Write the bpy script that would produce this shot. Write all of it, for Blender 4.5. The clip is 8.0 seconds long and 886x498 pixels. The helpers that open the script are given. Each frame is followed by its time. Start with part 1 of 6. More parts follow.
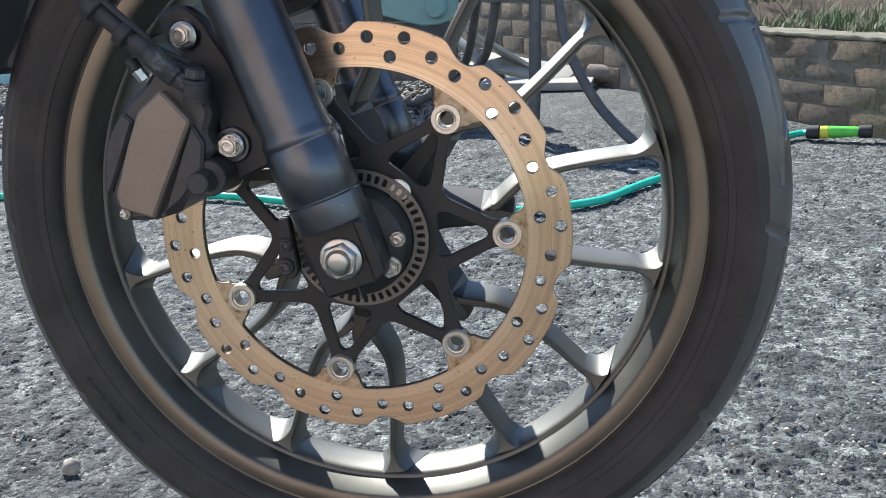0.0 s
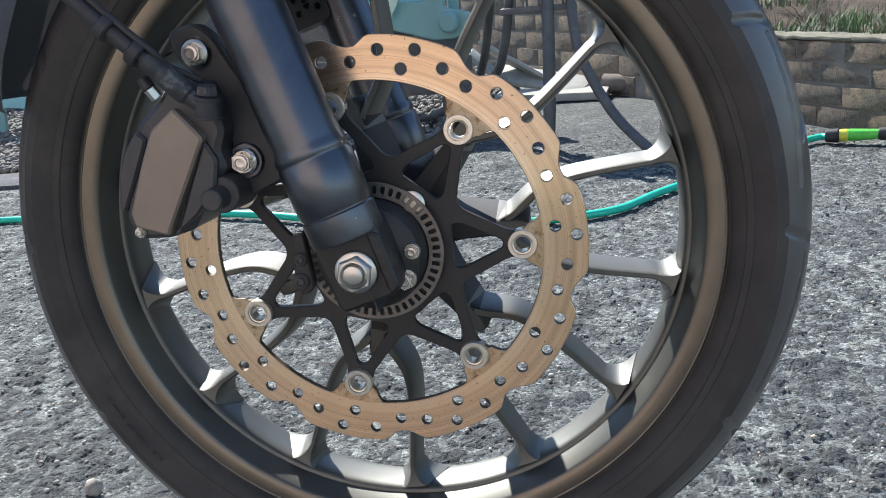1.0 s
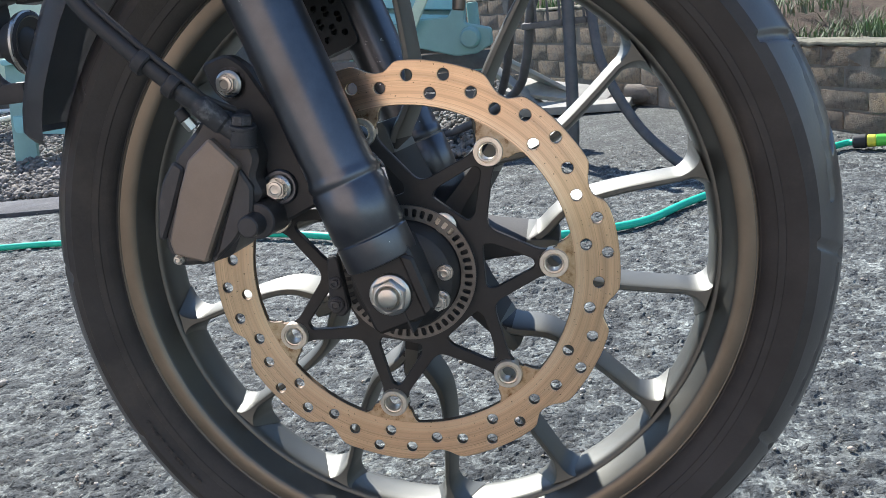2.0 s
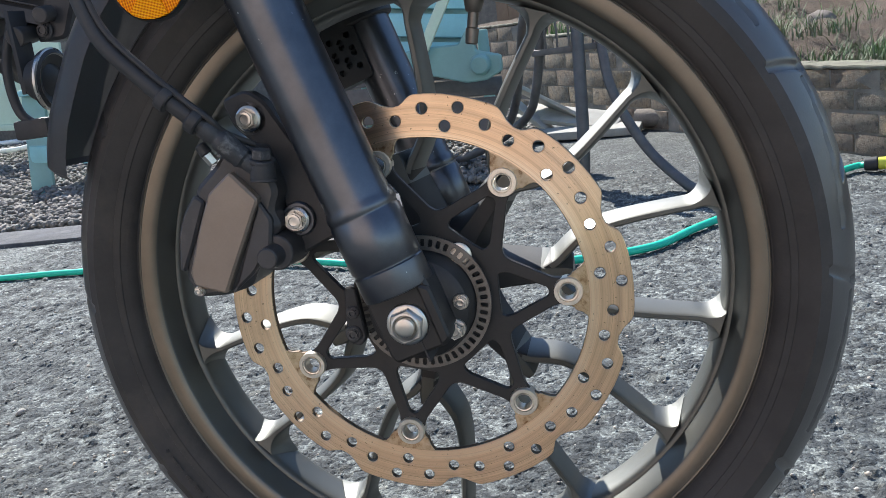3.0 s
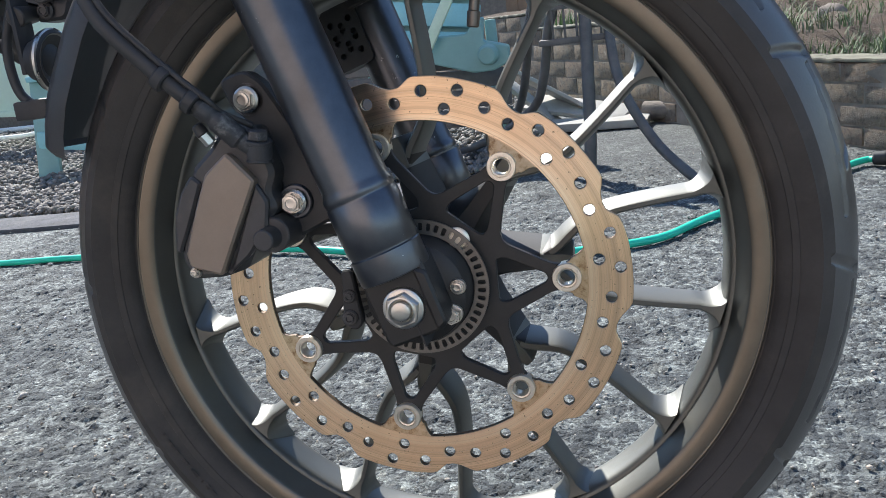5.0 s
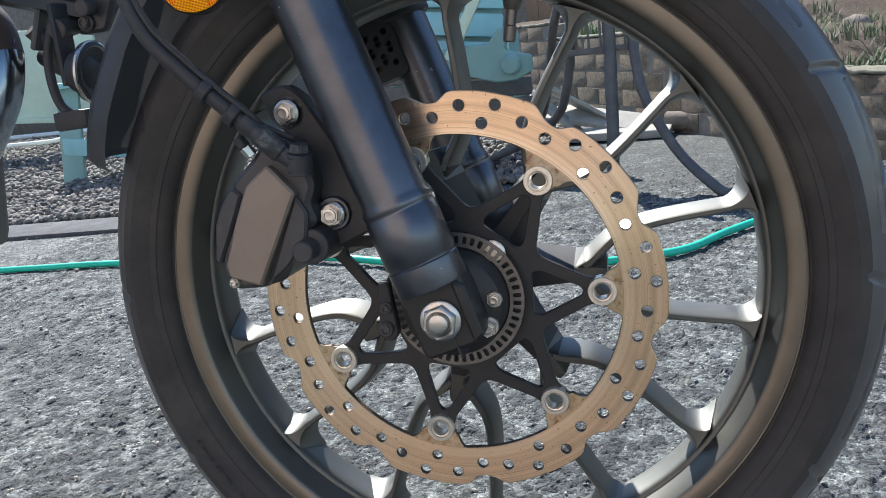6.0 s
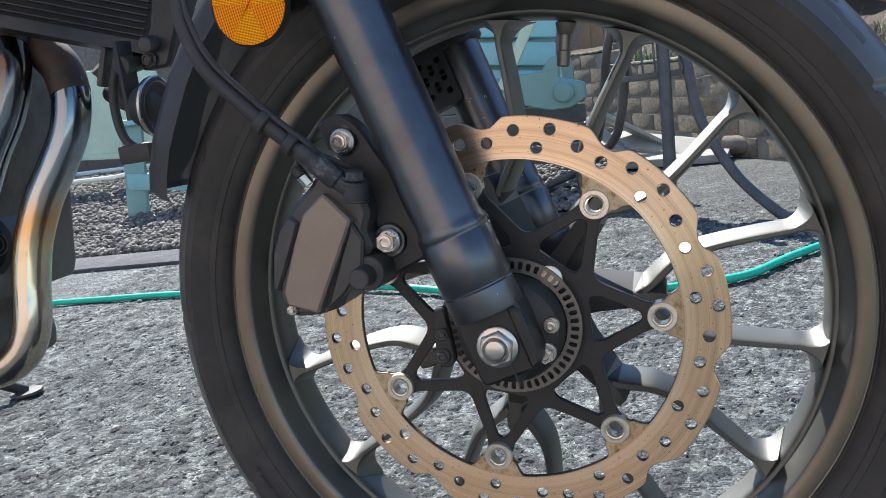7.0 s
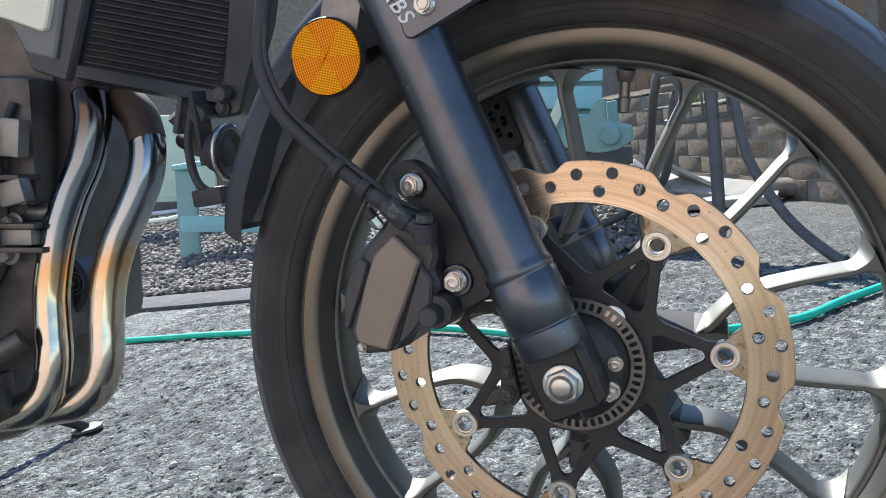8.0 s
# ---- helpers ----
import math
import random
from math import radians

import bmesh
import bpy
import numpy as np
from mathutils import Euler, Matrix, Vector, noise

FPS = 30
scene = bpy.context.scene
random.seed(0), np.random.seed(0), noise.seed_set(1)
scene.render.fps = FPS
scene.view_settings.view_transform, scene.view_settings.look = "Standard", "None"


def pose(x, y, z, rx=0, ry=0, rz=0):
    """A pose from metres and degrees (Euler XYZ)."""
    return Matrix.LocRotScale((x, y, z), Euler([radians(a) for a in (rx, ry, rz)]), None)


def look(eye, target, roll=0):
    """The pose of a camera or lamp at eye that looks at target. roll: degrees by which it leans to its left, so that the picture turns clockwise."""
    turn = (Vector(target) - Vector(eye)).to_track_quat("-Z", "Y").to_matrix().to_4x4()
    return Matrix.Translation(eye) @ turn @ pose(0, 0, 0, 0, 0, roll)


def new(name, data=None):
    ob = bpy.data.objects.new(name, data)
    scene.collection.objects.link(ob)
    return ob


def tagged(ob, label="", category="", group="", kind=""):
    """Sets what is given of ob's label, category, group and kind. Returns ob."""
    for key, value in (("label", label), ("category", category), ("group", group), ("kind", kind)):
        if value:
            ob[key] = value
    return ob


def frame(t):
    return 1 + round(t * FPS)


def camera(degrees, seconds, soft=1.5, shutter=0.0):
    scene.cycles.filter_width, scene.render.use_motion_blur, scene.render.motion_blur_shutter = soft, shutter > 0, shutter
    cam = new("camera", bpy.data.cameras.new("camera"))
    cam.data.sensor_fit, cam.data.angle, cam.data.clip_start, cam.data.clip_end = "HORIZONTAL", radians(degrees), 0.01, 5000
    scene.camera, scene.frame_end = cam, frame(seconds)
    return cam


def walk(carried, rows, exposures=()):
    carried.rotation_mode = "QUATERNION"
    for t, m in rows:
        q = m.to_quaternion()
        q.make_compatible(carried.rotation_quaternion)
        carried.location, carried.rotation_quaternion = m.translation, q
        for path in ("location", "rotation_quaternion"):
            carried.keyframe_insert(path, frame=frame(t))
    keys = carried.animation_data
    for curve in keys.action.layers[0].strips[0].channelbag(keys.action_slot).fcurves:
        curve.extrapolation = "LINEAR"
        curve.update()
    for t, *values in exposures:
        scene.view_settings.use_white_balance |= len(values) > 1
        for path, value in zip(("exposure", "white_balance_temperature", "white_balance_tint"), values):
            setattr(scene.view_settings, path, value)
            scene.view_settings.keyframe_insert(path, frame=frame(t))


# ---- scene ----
cam = camera(55.0, 8.0, soft=0.55)
ROWS = [
    (0, 0.1427, -0.5732, 0.5037, 71.720, 3.903, 7.057),
    (0.5, 0.1439, -0.5701, 0.5007, 72.173, 4.798, 7.717),
    (1, 0.1449, -0.5699, 0.5007, 72.718, 5.537, 7.900),
    (1.5, 0.1422, -0.5711, 0.5035, 72.930, 6.458, 8.538),
    (3, 0.1404, -0.5842, 0.5150, 75.466, 7.834, 9.759),
    (3.5, 0.1384, -0.5824, 0.5088, 75.416, 7.603, 10.152),
    (4, 0.1475, -0.5816, 0.5099, 75.144, 7.626, 10.069),
    (5.5, 0.1406, -0.5789, 0.5070, 74.987, 7.021, 10.757),
    (6, 0.1334, -0.5859, 0.5140, 75.692, 7.115, 11.651),
    (6.5, 0.1297, -0.5811, 0.5046, 76.437, 7.250, 12.830),
    (7, 0.1321, -0.5845, 0.5112, 78.143, 8.504, 15.149),
    (7.5, 0.1322, -0.5881, 0.5117, 79.600, 8.725, 16.433),
    (8, 0.1221, -0.6096, 0.5165, 81.407, 8.836, 18.024),
]
# the picture brightens a little as the dark engine comes into view
walk(cam, [(t, pose(x, y, z, rx, ry, rz)) for t, x, y, z, rx, ry, rz in ROWS], [(0, 0.99), (1, 0.97), (3, 0.96), (6.5, 0.96), (7.2, 1.01), (7.6, 1.08), (8, 1.12)])

# ---- light ----
SUN_DIR = Vector((-0.348, 0.633, 0.69)).normalized()
world = bpy.data.worlds.new("sky")
scene.world = world
world.use_nodes = True
wn = world.node_tree.nodes
sky = wn.new("ShaderNodeTexSky")
sky.sky_type = "NISHITA"
sky.sun_disc = False
sky.air_density, sky.dust_density, sky.ozone_density = 1.0, 0.15, 3.0
sky.sun_elevation = math.asin(SUN_DIR.z)
sky.sun_rotation = math.atan2(SUN_DIR.x, SUN_DIR.y)
wn["Background"].inputs["Strength"].default_value = 0.115
world.node_tree.links.new(sky.outputs[0], wn["Background"].inputs["Color"])
sun = new("sun", bpy.data.lights.new("sun", "SUN"))
sun.data.energy = 5.0
sun.data.angle = radians(0.5)
sun.data.color = (1.0, 0.975, 0.925)
sun.matrix_world = look(SUN_DIR * 20, (0, 0, 0))

# ---- materials ----
def nodes_of(name):
    m = bpy.data.materials.new(name)
    m.use_nodes = True
    nt = m.node_tree
    return m, nt, nt.nodes["Principled BSDF"]


def math_node(nt, op, a, b=None, c=None):
    n = nt.nodes.new("ShaderNodeMath")
    n.operation = op
    for i, v in enumerate((a, b, c)):
        if v is None:
            continue
        if isinstance(v, (int, float)):
            n.inputs[i].default_value = v
        else:
            nt.links.new(v, n.inputs[i])
    return n.outputs[0]


def ramp(nt, fac, stops):
    r = nt.nodes.new("ShaderNodeValToRGB")
    nt.links.new(fac, r.inputs[0])
    el = r.color_ramp.elements
    while len(el) < len(stops):
        el.new(0.5)
    for e, (p, c) in zip(el, stops):
        e.position = p
        e.color = (*c, 1) if len(c) == 3 else c
    return r.outputs[0]


def mix(nt, fac, a, b, how="MIX"):
    n = nt.nodes.new("ShaderNodeMix")
    n.data_type, n.blend_type = "RGBA", how
    for sock, v in ((n.inputs[0], fac), (n.inputs[6], a), (n.inputs[7], b)):
        if isinstance(v, (int, float)):
            sock.default_value = v
        elif isinstance(v, tuple):
            sock.default_value = (*v, 1)
        else:
            nt.links.new(v, sock)
    return n.outputs[2]


def tex(nt, scale, detail=4.0, rough=0.6, vec=None, kind="ShaderNodeTexNoise"):
    n = nt.nodes.new(kind)
    n.inputs["Scale"].default_value = scale
    if kind == "ShaderNodeTexNoise":
        n.inputs["Detail"].default_value = detail
        n.inputs["Roughness"].default_value = rough
    if vec is None:
        vec = nt.nodes.new("ShaderNodeTexCoord").outputs["Object"]
    nt.links.new(vec, n.inputs["Vector"])
    return n


def bump(nt, bsdf, height, strength, dist):
    b = nt.nodes.new("ShaderNodeBump")
    b.inputs["Strength"].default_value = strength
    b.inputs["Distance"].default_value = dist
    nt.links.new(height, b.inputs["Height"])
    nt.links.new(b.outputs[0], bsdf.inputs["Normal"])


def plain(name, col, rough=0.5, metal=0.0, var=0.25, scale=40.0, grain=300.0, bumpy=0.15, dist=0.0006, dirt=None, dirt_amount=0.4, coat=0.0, rvar=0.15, spec=0.5, coat_rough=0.2):
    """A surface with variation at two scales: blotches, fine grain, and dirt where a colour is given for it."""
    m, nt, b = nodes_of(name)
    big, fine = tex(nt, scale, 5), tex(nt, grain, 3)
    lo, hi = tuple(c * (1 - var) for c in col), tuple(min(1, c * (1 + var)) for c in col)
    c = ramp(nt, big.outputs[0], [(0.3, lo), (0.7, hi)])
    c = mix(nt, math_node(nt, "MULTIPLY", fine.outputs[0], 0.35), c, tuple(x * 0.6 for x in col))
    if dirt:
        d = tex(nt, scale * 0.6, 8, 0.7)
        f = ramp(nt, d.outputs[0], [(0.52, (0, 0, 0)), (0.72, (1, 1, 1))])
        c = mix(nt, math_node(nt, "MULTIPLY", f, dirt_amount), c, dirt)
    nt.links.new(c, b.inputs["Base Color"])
    b.inputs["Metallic"].default_value = metal
    r = math_node(nt, "MULTIPLY_ADD", big.outputs[0], 2 * rvar, rough - rvar)
    nt.links.new(r, b.inputs["Roughness"])
    b.inputs["Coat Weight"].default_value = coat
    b.inputs["Coat Roughness"].default_value = coat_rough
    b.inputs["Specular IOR Level"].default_value = spec
    if bumpy:
        bump(nt, b, fine.outputs[0], bumpy, dist)
    return m


# ---- mesh helpers ----
def finish(name, bm, material, smooth=35):
    bmesh.ops.recalc_face_normals(bm, faces=bm.faces)
    me = bpy.data.meshes.new(name)
    bm.to_mesh(me)
    bm.free()
    if material:
        me.materials.append(material)
    if smooth:
        me.shade_smooth()
        me.set_sharp_from_angle(angle=radians(smooth))
    return me


def part(name, bm, material, parent, label="", smooth=35):
    ob = new(name, finish(name, bm, material, smooth) if isinstance(bm, bmesh.types.BMesh) else bm)
    ob.parent = parent
    if label:
        tagged(ob, label)
    return ob


def thing(name, bm, material, label, category, kind="", group="", smooth=35):
    return tagged(new(name, finish(name, bm, material, smooth)), label, category, group, kind)


def empty(name, label, category, m=None, group=""):
    ob = tagged(new(name), label, category, group)
    ob.empty_display_size = 0.05
    if m is not None:
        ob.matrix_world = m
    return ob


def polar(r, deg, y=0.0):
    a = radians(deg)
    return Vector((r * math.cos(a), y, r * math.sin(a)))


def lathe(bm, profile, seg=96, closed=True, centre=(0, 0, 0), axis=None):
    """Turns (radius, along) pairs about the Y axis, or about the given axis through centre."""
    m = Matrix.Translation(centre)
    if axis is not None:
        m = m @ Vector((0, 1, 0)).rotation_difference(Vector(axis)).to_matrix().to_4x4()
    rings = []
    for k in range(seg):
        a = 2 * math.pi * k / seg
        rings.append([bm.verts.new(m @ Vector((r * math.cos(a), y, r * math.sin(a)))) for r, y in profile])
    n = len(profile)
    for k in range(seg):
        p, q = rings[k], rings[(k + 1) % seg]
        for i in range(n if closed else n - 1):
            j = (i + 1) % n
            bm.faces.new((p[i], p[j], q[j], q[i]))
    if not closed:
        for i in (0, n - 1):
            if profile[i][0] > 1e-5:
                bm.faces.new([r[i] for r in rings])
    return bm


def round_bar(bm, a, b, r0, r1=None, seg=24, bevel=0.001):
    a, b = Vector(a), Vector(b)
    r1 = r0 if r1 is None else r1
    h = (b - a).length
    return lathe(bm, [(max(r0 - bevel, 1e-4), 0), (r0, bevel), (r1, h - bevel), (max(r1 - bevel, 1e-4), h)], seg, False, a, (b - a) / h)


def spline(pts, steps=8):
    pts = [Vector(p) for p in pts]
    out = []
    for i in range(len(pts) - 1):
        p0, p1, p2, p3 = pts[max(i - 1, 0)], pts[i], pts[i + 1], pts[min(i + 2, len(pts) - 1)]
        for k in range(steps):
            t = k / steps
            out.append(0.5 * (2 * p1 + (p2 - p0) * t + (2 * p0 - 5 * p1 + 4 * p2 - p3) * t * t + (3 * p1 - p0 - 3 * p2 + p3) * t ** 3))
    return out + [pts[-1]]


def tube(bm, pts, radius, seg=16, steps=8, caps=True, flat=1.0):
    """A round tube swept along a smooth line; radius may be a function of 0..1."""
    line = spline(pts, steps) if steps > 1 else [Vector(p) for p in pts]
    rings, side = [], None
    for i, p in enumerate(line):
        d = (line[min(i + 1, len(line) - 1)] - line[max(i - 1, 0)]).normalized()
        if side is None:
            side = d.orthogonal().normalized()
        side = (side - d * side.dot(d)).normalized()
        up = d.cross(side)
        r = radius(i / (len(line) - 1)) if callable(radius) else radius
        rings.append([bm.verts.new(p + (side * math.cos(2 * math.pi * k / seg) + up * math.sin(2 * math.pi * k / seg) * flat) * r) for k in range(seg)])
    for p, q in zip(rings, rings[1:]):
        for k in range(seg):
            bm.faces.new((p[k], p[(k + 1) % seg], q[(k + 1) % seg], q[k]))
    if caps:
        bm.faces.new(rings[0])
        bm.faces.new(rings[-1])
    return bm


def slab(bm, loops, y0, y1, bevel=0.0, m=None):
    """A flat plate in the XZ plane: the first loop is its outline, the others are holes through it."""
    rims = []
    t = bmesh.new()
    for loop in loops:
        vs = [t.verts.new((p[0], y0, p[1])) for p in loop]
        rims.append(vs)
        for i in range(len(vs)):
            t.edges.new((vs[i], vs[(i + 1) % len(vs)]))
    bmesh.ops.triangle_fill(t, use_beauty=True, use_dissolve=False, edges=t.edges[:])
    t.verts.index_update()
    m = m or Matrix()
    front = [bm.verts.new(m @ v.co) for v in t.verts]
    back = [bm.verts.new(m @ Vector((v.co.x, y1, v.co.z))) for v in t.verts]
    for fc in t.faces:
        ids = [v.index for v in fc.verts]
        bm.faces.new([front[i] for i in ids])
        bm.faces.new([back[i] for i in reversed(ids)])
    for vs in rims:
        ids = [v.index for v in vs]
        for i in range(len(ids)):
            a, b = ids[i], ids[(i + 1) % len(ids)]
            bm.faces.new((front[a], front[b], back[b], back[a]))
    t.free()
    return bm


def inset(loop, d):
    """A closed loop of (x, z) points moved inwards by d."""
    n = len(loop)
    area = sum(loop[i][0] * loop[(i + 1) % n][1] - loop[(i + 1) % n][0] * loop[i][1] for i in range(n))
    sg = 1 if area > 0 else -1
    out = []
    for i in range(n):
        a, b = Vector(loop[i - 1]), Vector(loop[(i + 1) % n])
        t = (b - a)
        if t.length < 1e-9:
            out.append(loop[i])
            continue
        t.normalize()
        out.append((loop[i][0] - t.y * d * sg, loop[i][1] + t.x * d * sg))
    return out


def plate(bm, loop, y0, y1, bev=0.001, holes=(), m=None):
    """A flat plate with bevelled front edges; its front is at y0. Holes get a bevel too."""
    m = m or Matrix()
    mid = [loop, *holes]
    front = [inset(loop, bev)] + [inset(h, -bev) for h in holes]
    t = bmesh.new()
    ids, k = [], 0
    for lp in front:
        vs = [t.verts.new((q[0], y0, q[1])) for q in lp]
        ids.append(list(range(k, k + len(vs))))
        k += len(vs)
        for i in range(len(vs)):
            t.edges.new((vs[i], vs[(i + 1) % len(vs)]))
    t.verts.index_update()
    bmesh.ops.triangle_fill(t, use_beauty=True, use_dissolve=False, edges=t.edges[:])
    fv = [bm.verts.new(m @ v.co) for v in t.verts]
    mv, bv = [], []
    sg = 1 if y1 > y0 else -1
    for lp in mid:
        mv += [bm.verts.new(m @ Vector((q[0], y0 + bev * sg, q[1]))) for q in lp]
        bv += [bm.verts.new(m @ Vector((q[0], y1, q[1]))) for q in lp]
    for fc in t.faces:
        q = [v.index for v in fc.verts]
        bm.faces.new([fv[i] for i in q])
        bm.faces.new([bv[i] for i in reversed(q)])
    for lp in ids:
        for i in range(len(lp)):
            a, b = lp[i], lp[(i + 1) % len(lp)]
            bm.faces.new((fv[a], fv[b], mv[b], mv[a]))
            bm.faces.new((mv[a], mv[b], bv[b], bv[a]))
    t.free()
    return bm


def box(bm, size, m=None, bevel=0.0):
    t = bmesh.new()
    bmesh.ops.create_cube(t, size=1.0)
    bmesh.ops.scale(t, vec=size, verts=t.verts)
    if bevel:
        bmesh.ops.bevel(t, geom=t.edges[:], offset=bevel, segments=2, affect="EDGES", profile=0.6)
    t.transform(m or Matrix())
    me = bpy.data.meshes.new("tmp")
    t.to_mesh(me)
    t.free()
    bm.from_mesh(me)
    bpy.data.meshes.remove(me)
    return bm


def circle2(cx, cz, r, n=16, start=0.0):
    return [(cx + r * math.cos(start + 2 * math.pi * k / n), cz + r * math.sin(start + 2 * math.pi * k / n)) for k in range(n)]


def rounded(points, radius, n=5):
    """Rounds the corners of a polygon of (x, z) points."""
    out = []
    pts = [Vector((p[0], p[1])) for p in points]
    for i, p in enumerate(pts):
        a, b = pts[i - 1] - p, pts[(i + 1) % len(pts)] - p
        r = min(radius, a.length * 0.45, b.length * 0.45)
        s, e = p + a.normalized() * r, p + b.normalized() * r
        for k in range(n + 1):
            t = k / n
            q = s * (1 - t) ** 2 + p * 2 * t * (1 - t) + e * t * t
            out.append((q.x, q.y))
    return out


def disc_metal():
    """Steel scored in fine rings by the pads, straw to brown, with a duller mounting edge inside the pads' track."""
    m, nt, b = nodes_of("worn_disc_steel")
    sep = nt.nodes.new("ShaderNodeSeparateXYZ")
    nt.links.new(nt.nodes.new("ShaderNodeTexCoord").outputs["Object"], sep.inputs[0])
    x, z = sep.outputs[0], sep.outputs[2]
    r = math_node(nt, "SQRT", math_node(nt, "ADD", math_node(nt, "MULTIPLY", x, x), math_node(nt, "MULTIPLY", z, z)))
    nrm = nt.nodes.new("ShaderNodeVectorMath")          # place round the disc with no seam
    nrm.operation = "NORMALIZE"
    flat = nt.nodes.new("ShaderNodeCombineXYZ")
    nt.links.new(x, flat.inputs[0])
    nt.links.new(z, flat.inputs[1])
    nt.links.new(flat.outputs[0], nrm.inputs[0])
    turn = nt.nodes.new("ShaderNodeSeparateXYZ")
    nt.links.new(nrm.outputs[0], turn.inputs[0])

    def rings(per_metre, along, detail=3):
        com = nt.nodes.new("ShaderNodeCombineXYZ")
        nt.links.new(math_node(nt, "MULTIPLY", r, per_metre), com.inputs[0])
        nt.links.new(math_node(nt, "MULTIPLY", turn.outputs[0], along), com.inputs[1])
        nt.links.new(math_node(nt, "MULTIPLY", turn.outputs[1], along), com.inputs[2])
        return tex(nt, 1.0, detail, 0.6, com.outputs[0]).outputs[0]

    fine, streak, band, worn = rings(2600.0, 0.10), rings(1250.0, 0.07), rings(110.0, 0.05, 1), rings(75.0, 0.6, 2)
    patch, speck = tex(nt, 14.0, 4).outputs[0], tex(nt, 380.0, 2).outputs[0]
    c = ramp(nt, band, [(0.34, (0.62, 0.42, 0.27)), (0.46, (0.86, 0.615, 0.400)), (0.54, (0.95, 0.695, 0.460)), (0.66, (0.99, 0.815, 0.60))])
    dark = math_node(nt, "MULTIPLY", ramp(nt, worn, [(0.42, (0.10, 0.10, 0.10)), (0.66, (1, 1, 1))]), ramp(nt, streak, [(0.35, (0.90, 0.90, 0.90)), (0.46, (0, 0, 0))]))
    c = mix(nt, dark, c, (0.24, 0.135, 0.070))
    c = mix(nt, ramp(nt, streak, [(0.55, (0, 0, 0)), (0.66, (0.40, 0.40, 0.40))]), c, (0.95, 0.82, 0.66))
    c = mix(nt, ramp(nt, fine, [(0.36, (0.30, 0.30, 0.30)), (0.54, (0, 0, 0))]), c, (0.36, 0.235, 0.145))
    c = mix(nt, ramp(nt, patch, [(0.45, (0, 0, 0)), (0.75, (0.4, 0.4, 0.4))]), c, (0.60, 0.43, 0.26))
    c = mix(nt, ramp(nt, speck, [(0.66, (0, 0, 0)), (0.72, (0.8, 0.8, 0.8))]), c, (0.10, 0.06, 0.04))
    tab = ramp(nt, math_node(nt, "MULTIPLY_ADD", r, 400.0, -47.2), [(0.45, (1, 1, 1)), (0.55, (0, 0, 0))])
    rust = tex(nt, 120.0, 6, 0.7).outputs[0]
    tan = ramp(nt, rust, [(0.36, (0.30, 0.17, 0.085)), (0.48, (0.62, 0.46, 0.29)), (0.66, (0.74, 0.60, 0.42))])
    c = mix(nt, tab, c, tan)
    edge = math_node(nt, "MULTIPLY", ramp(nt, math_node(nt, "MULTIPLY_ADD", r, 400.0, -47.35), [(0.30, (0, 0, 0)), (0.5, (0.8, 0.8, 0.8)), (0.70, (0, 0, 0))]), rust)
    c = mix(nt, edge, c, (0.13, 0.075, 0.04))
    nt.links.new(c, b.inputs["Base Color"])
    b.inputs["Metallic"].default_value = 0.95
    rough = math_node(nt, "MULTIPLY_ADD", fine, 0.20, 0.22)
    nt.links.new(math_node(nt, "MULTIPLY_ADD", tab, 0.22, rough), b.inputs["Roughness"])
    b.inputs["Anisotropic"].default_value = 0.85       # brushed round by the pads
    b.inputs["Anisotropic Rotation"].default_value = 0.25
    brushed = nt.nodes.new("ShaderNodeTangent")
    brushed.direction_type, brushed.axis = "RADIAL", "Y"
    nt.links.new(brushed.outputs[0], b.inputs["Tangent"])
    bump(nt, b, math_node(nt, "ADD", fine, streak), 0.09, 0.0002)
    return m


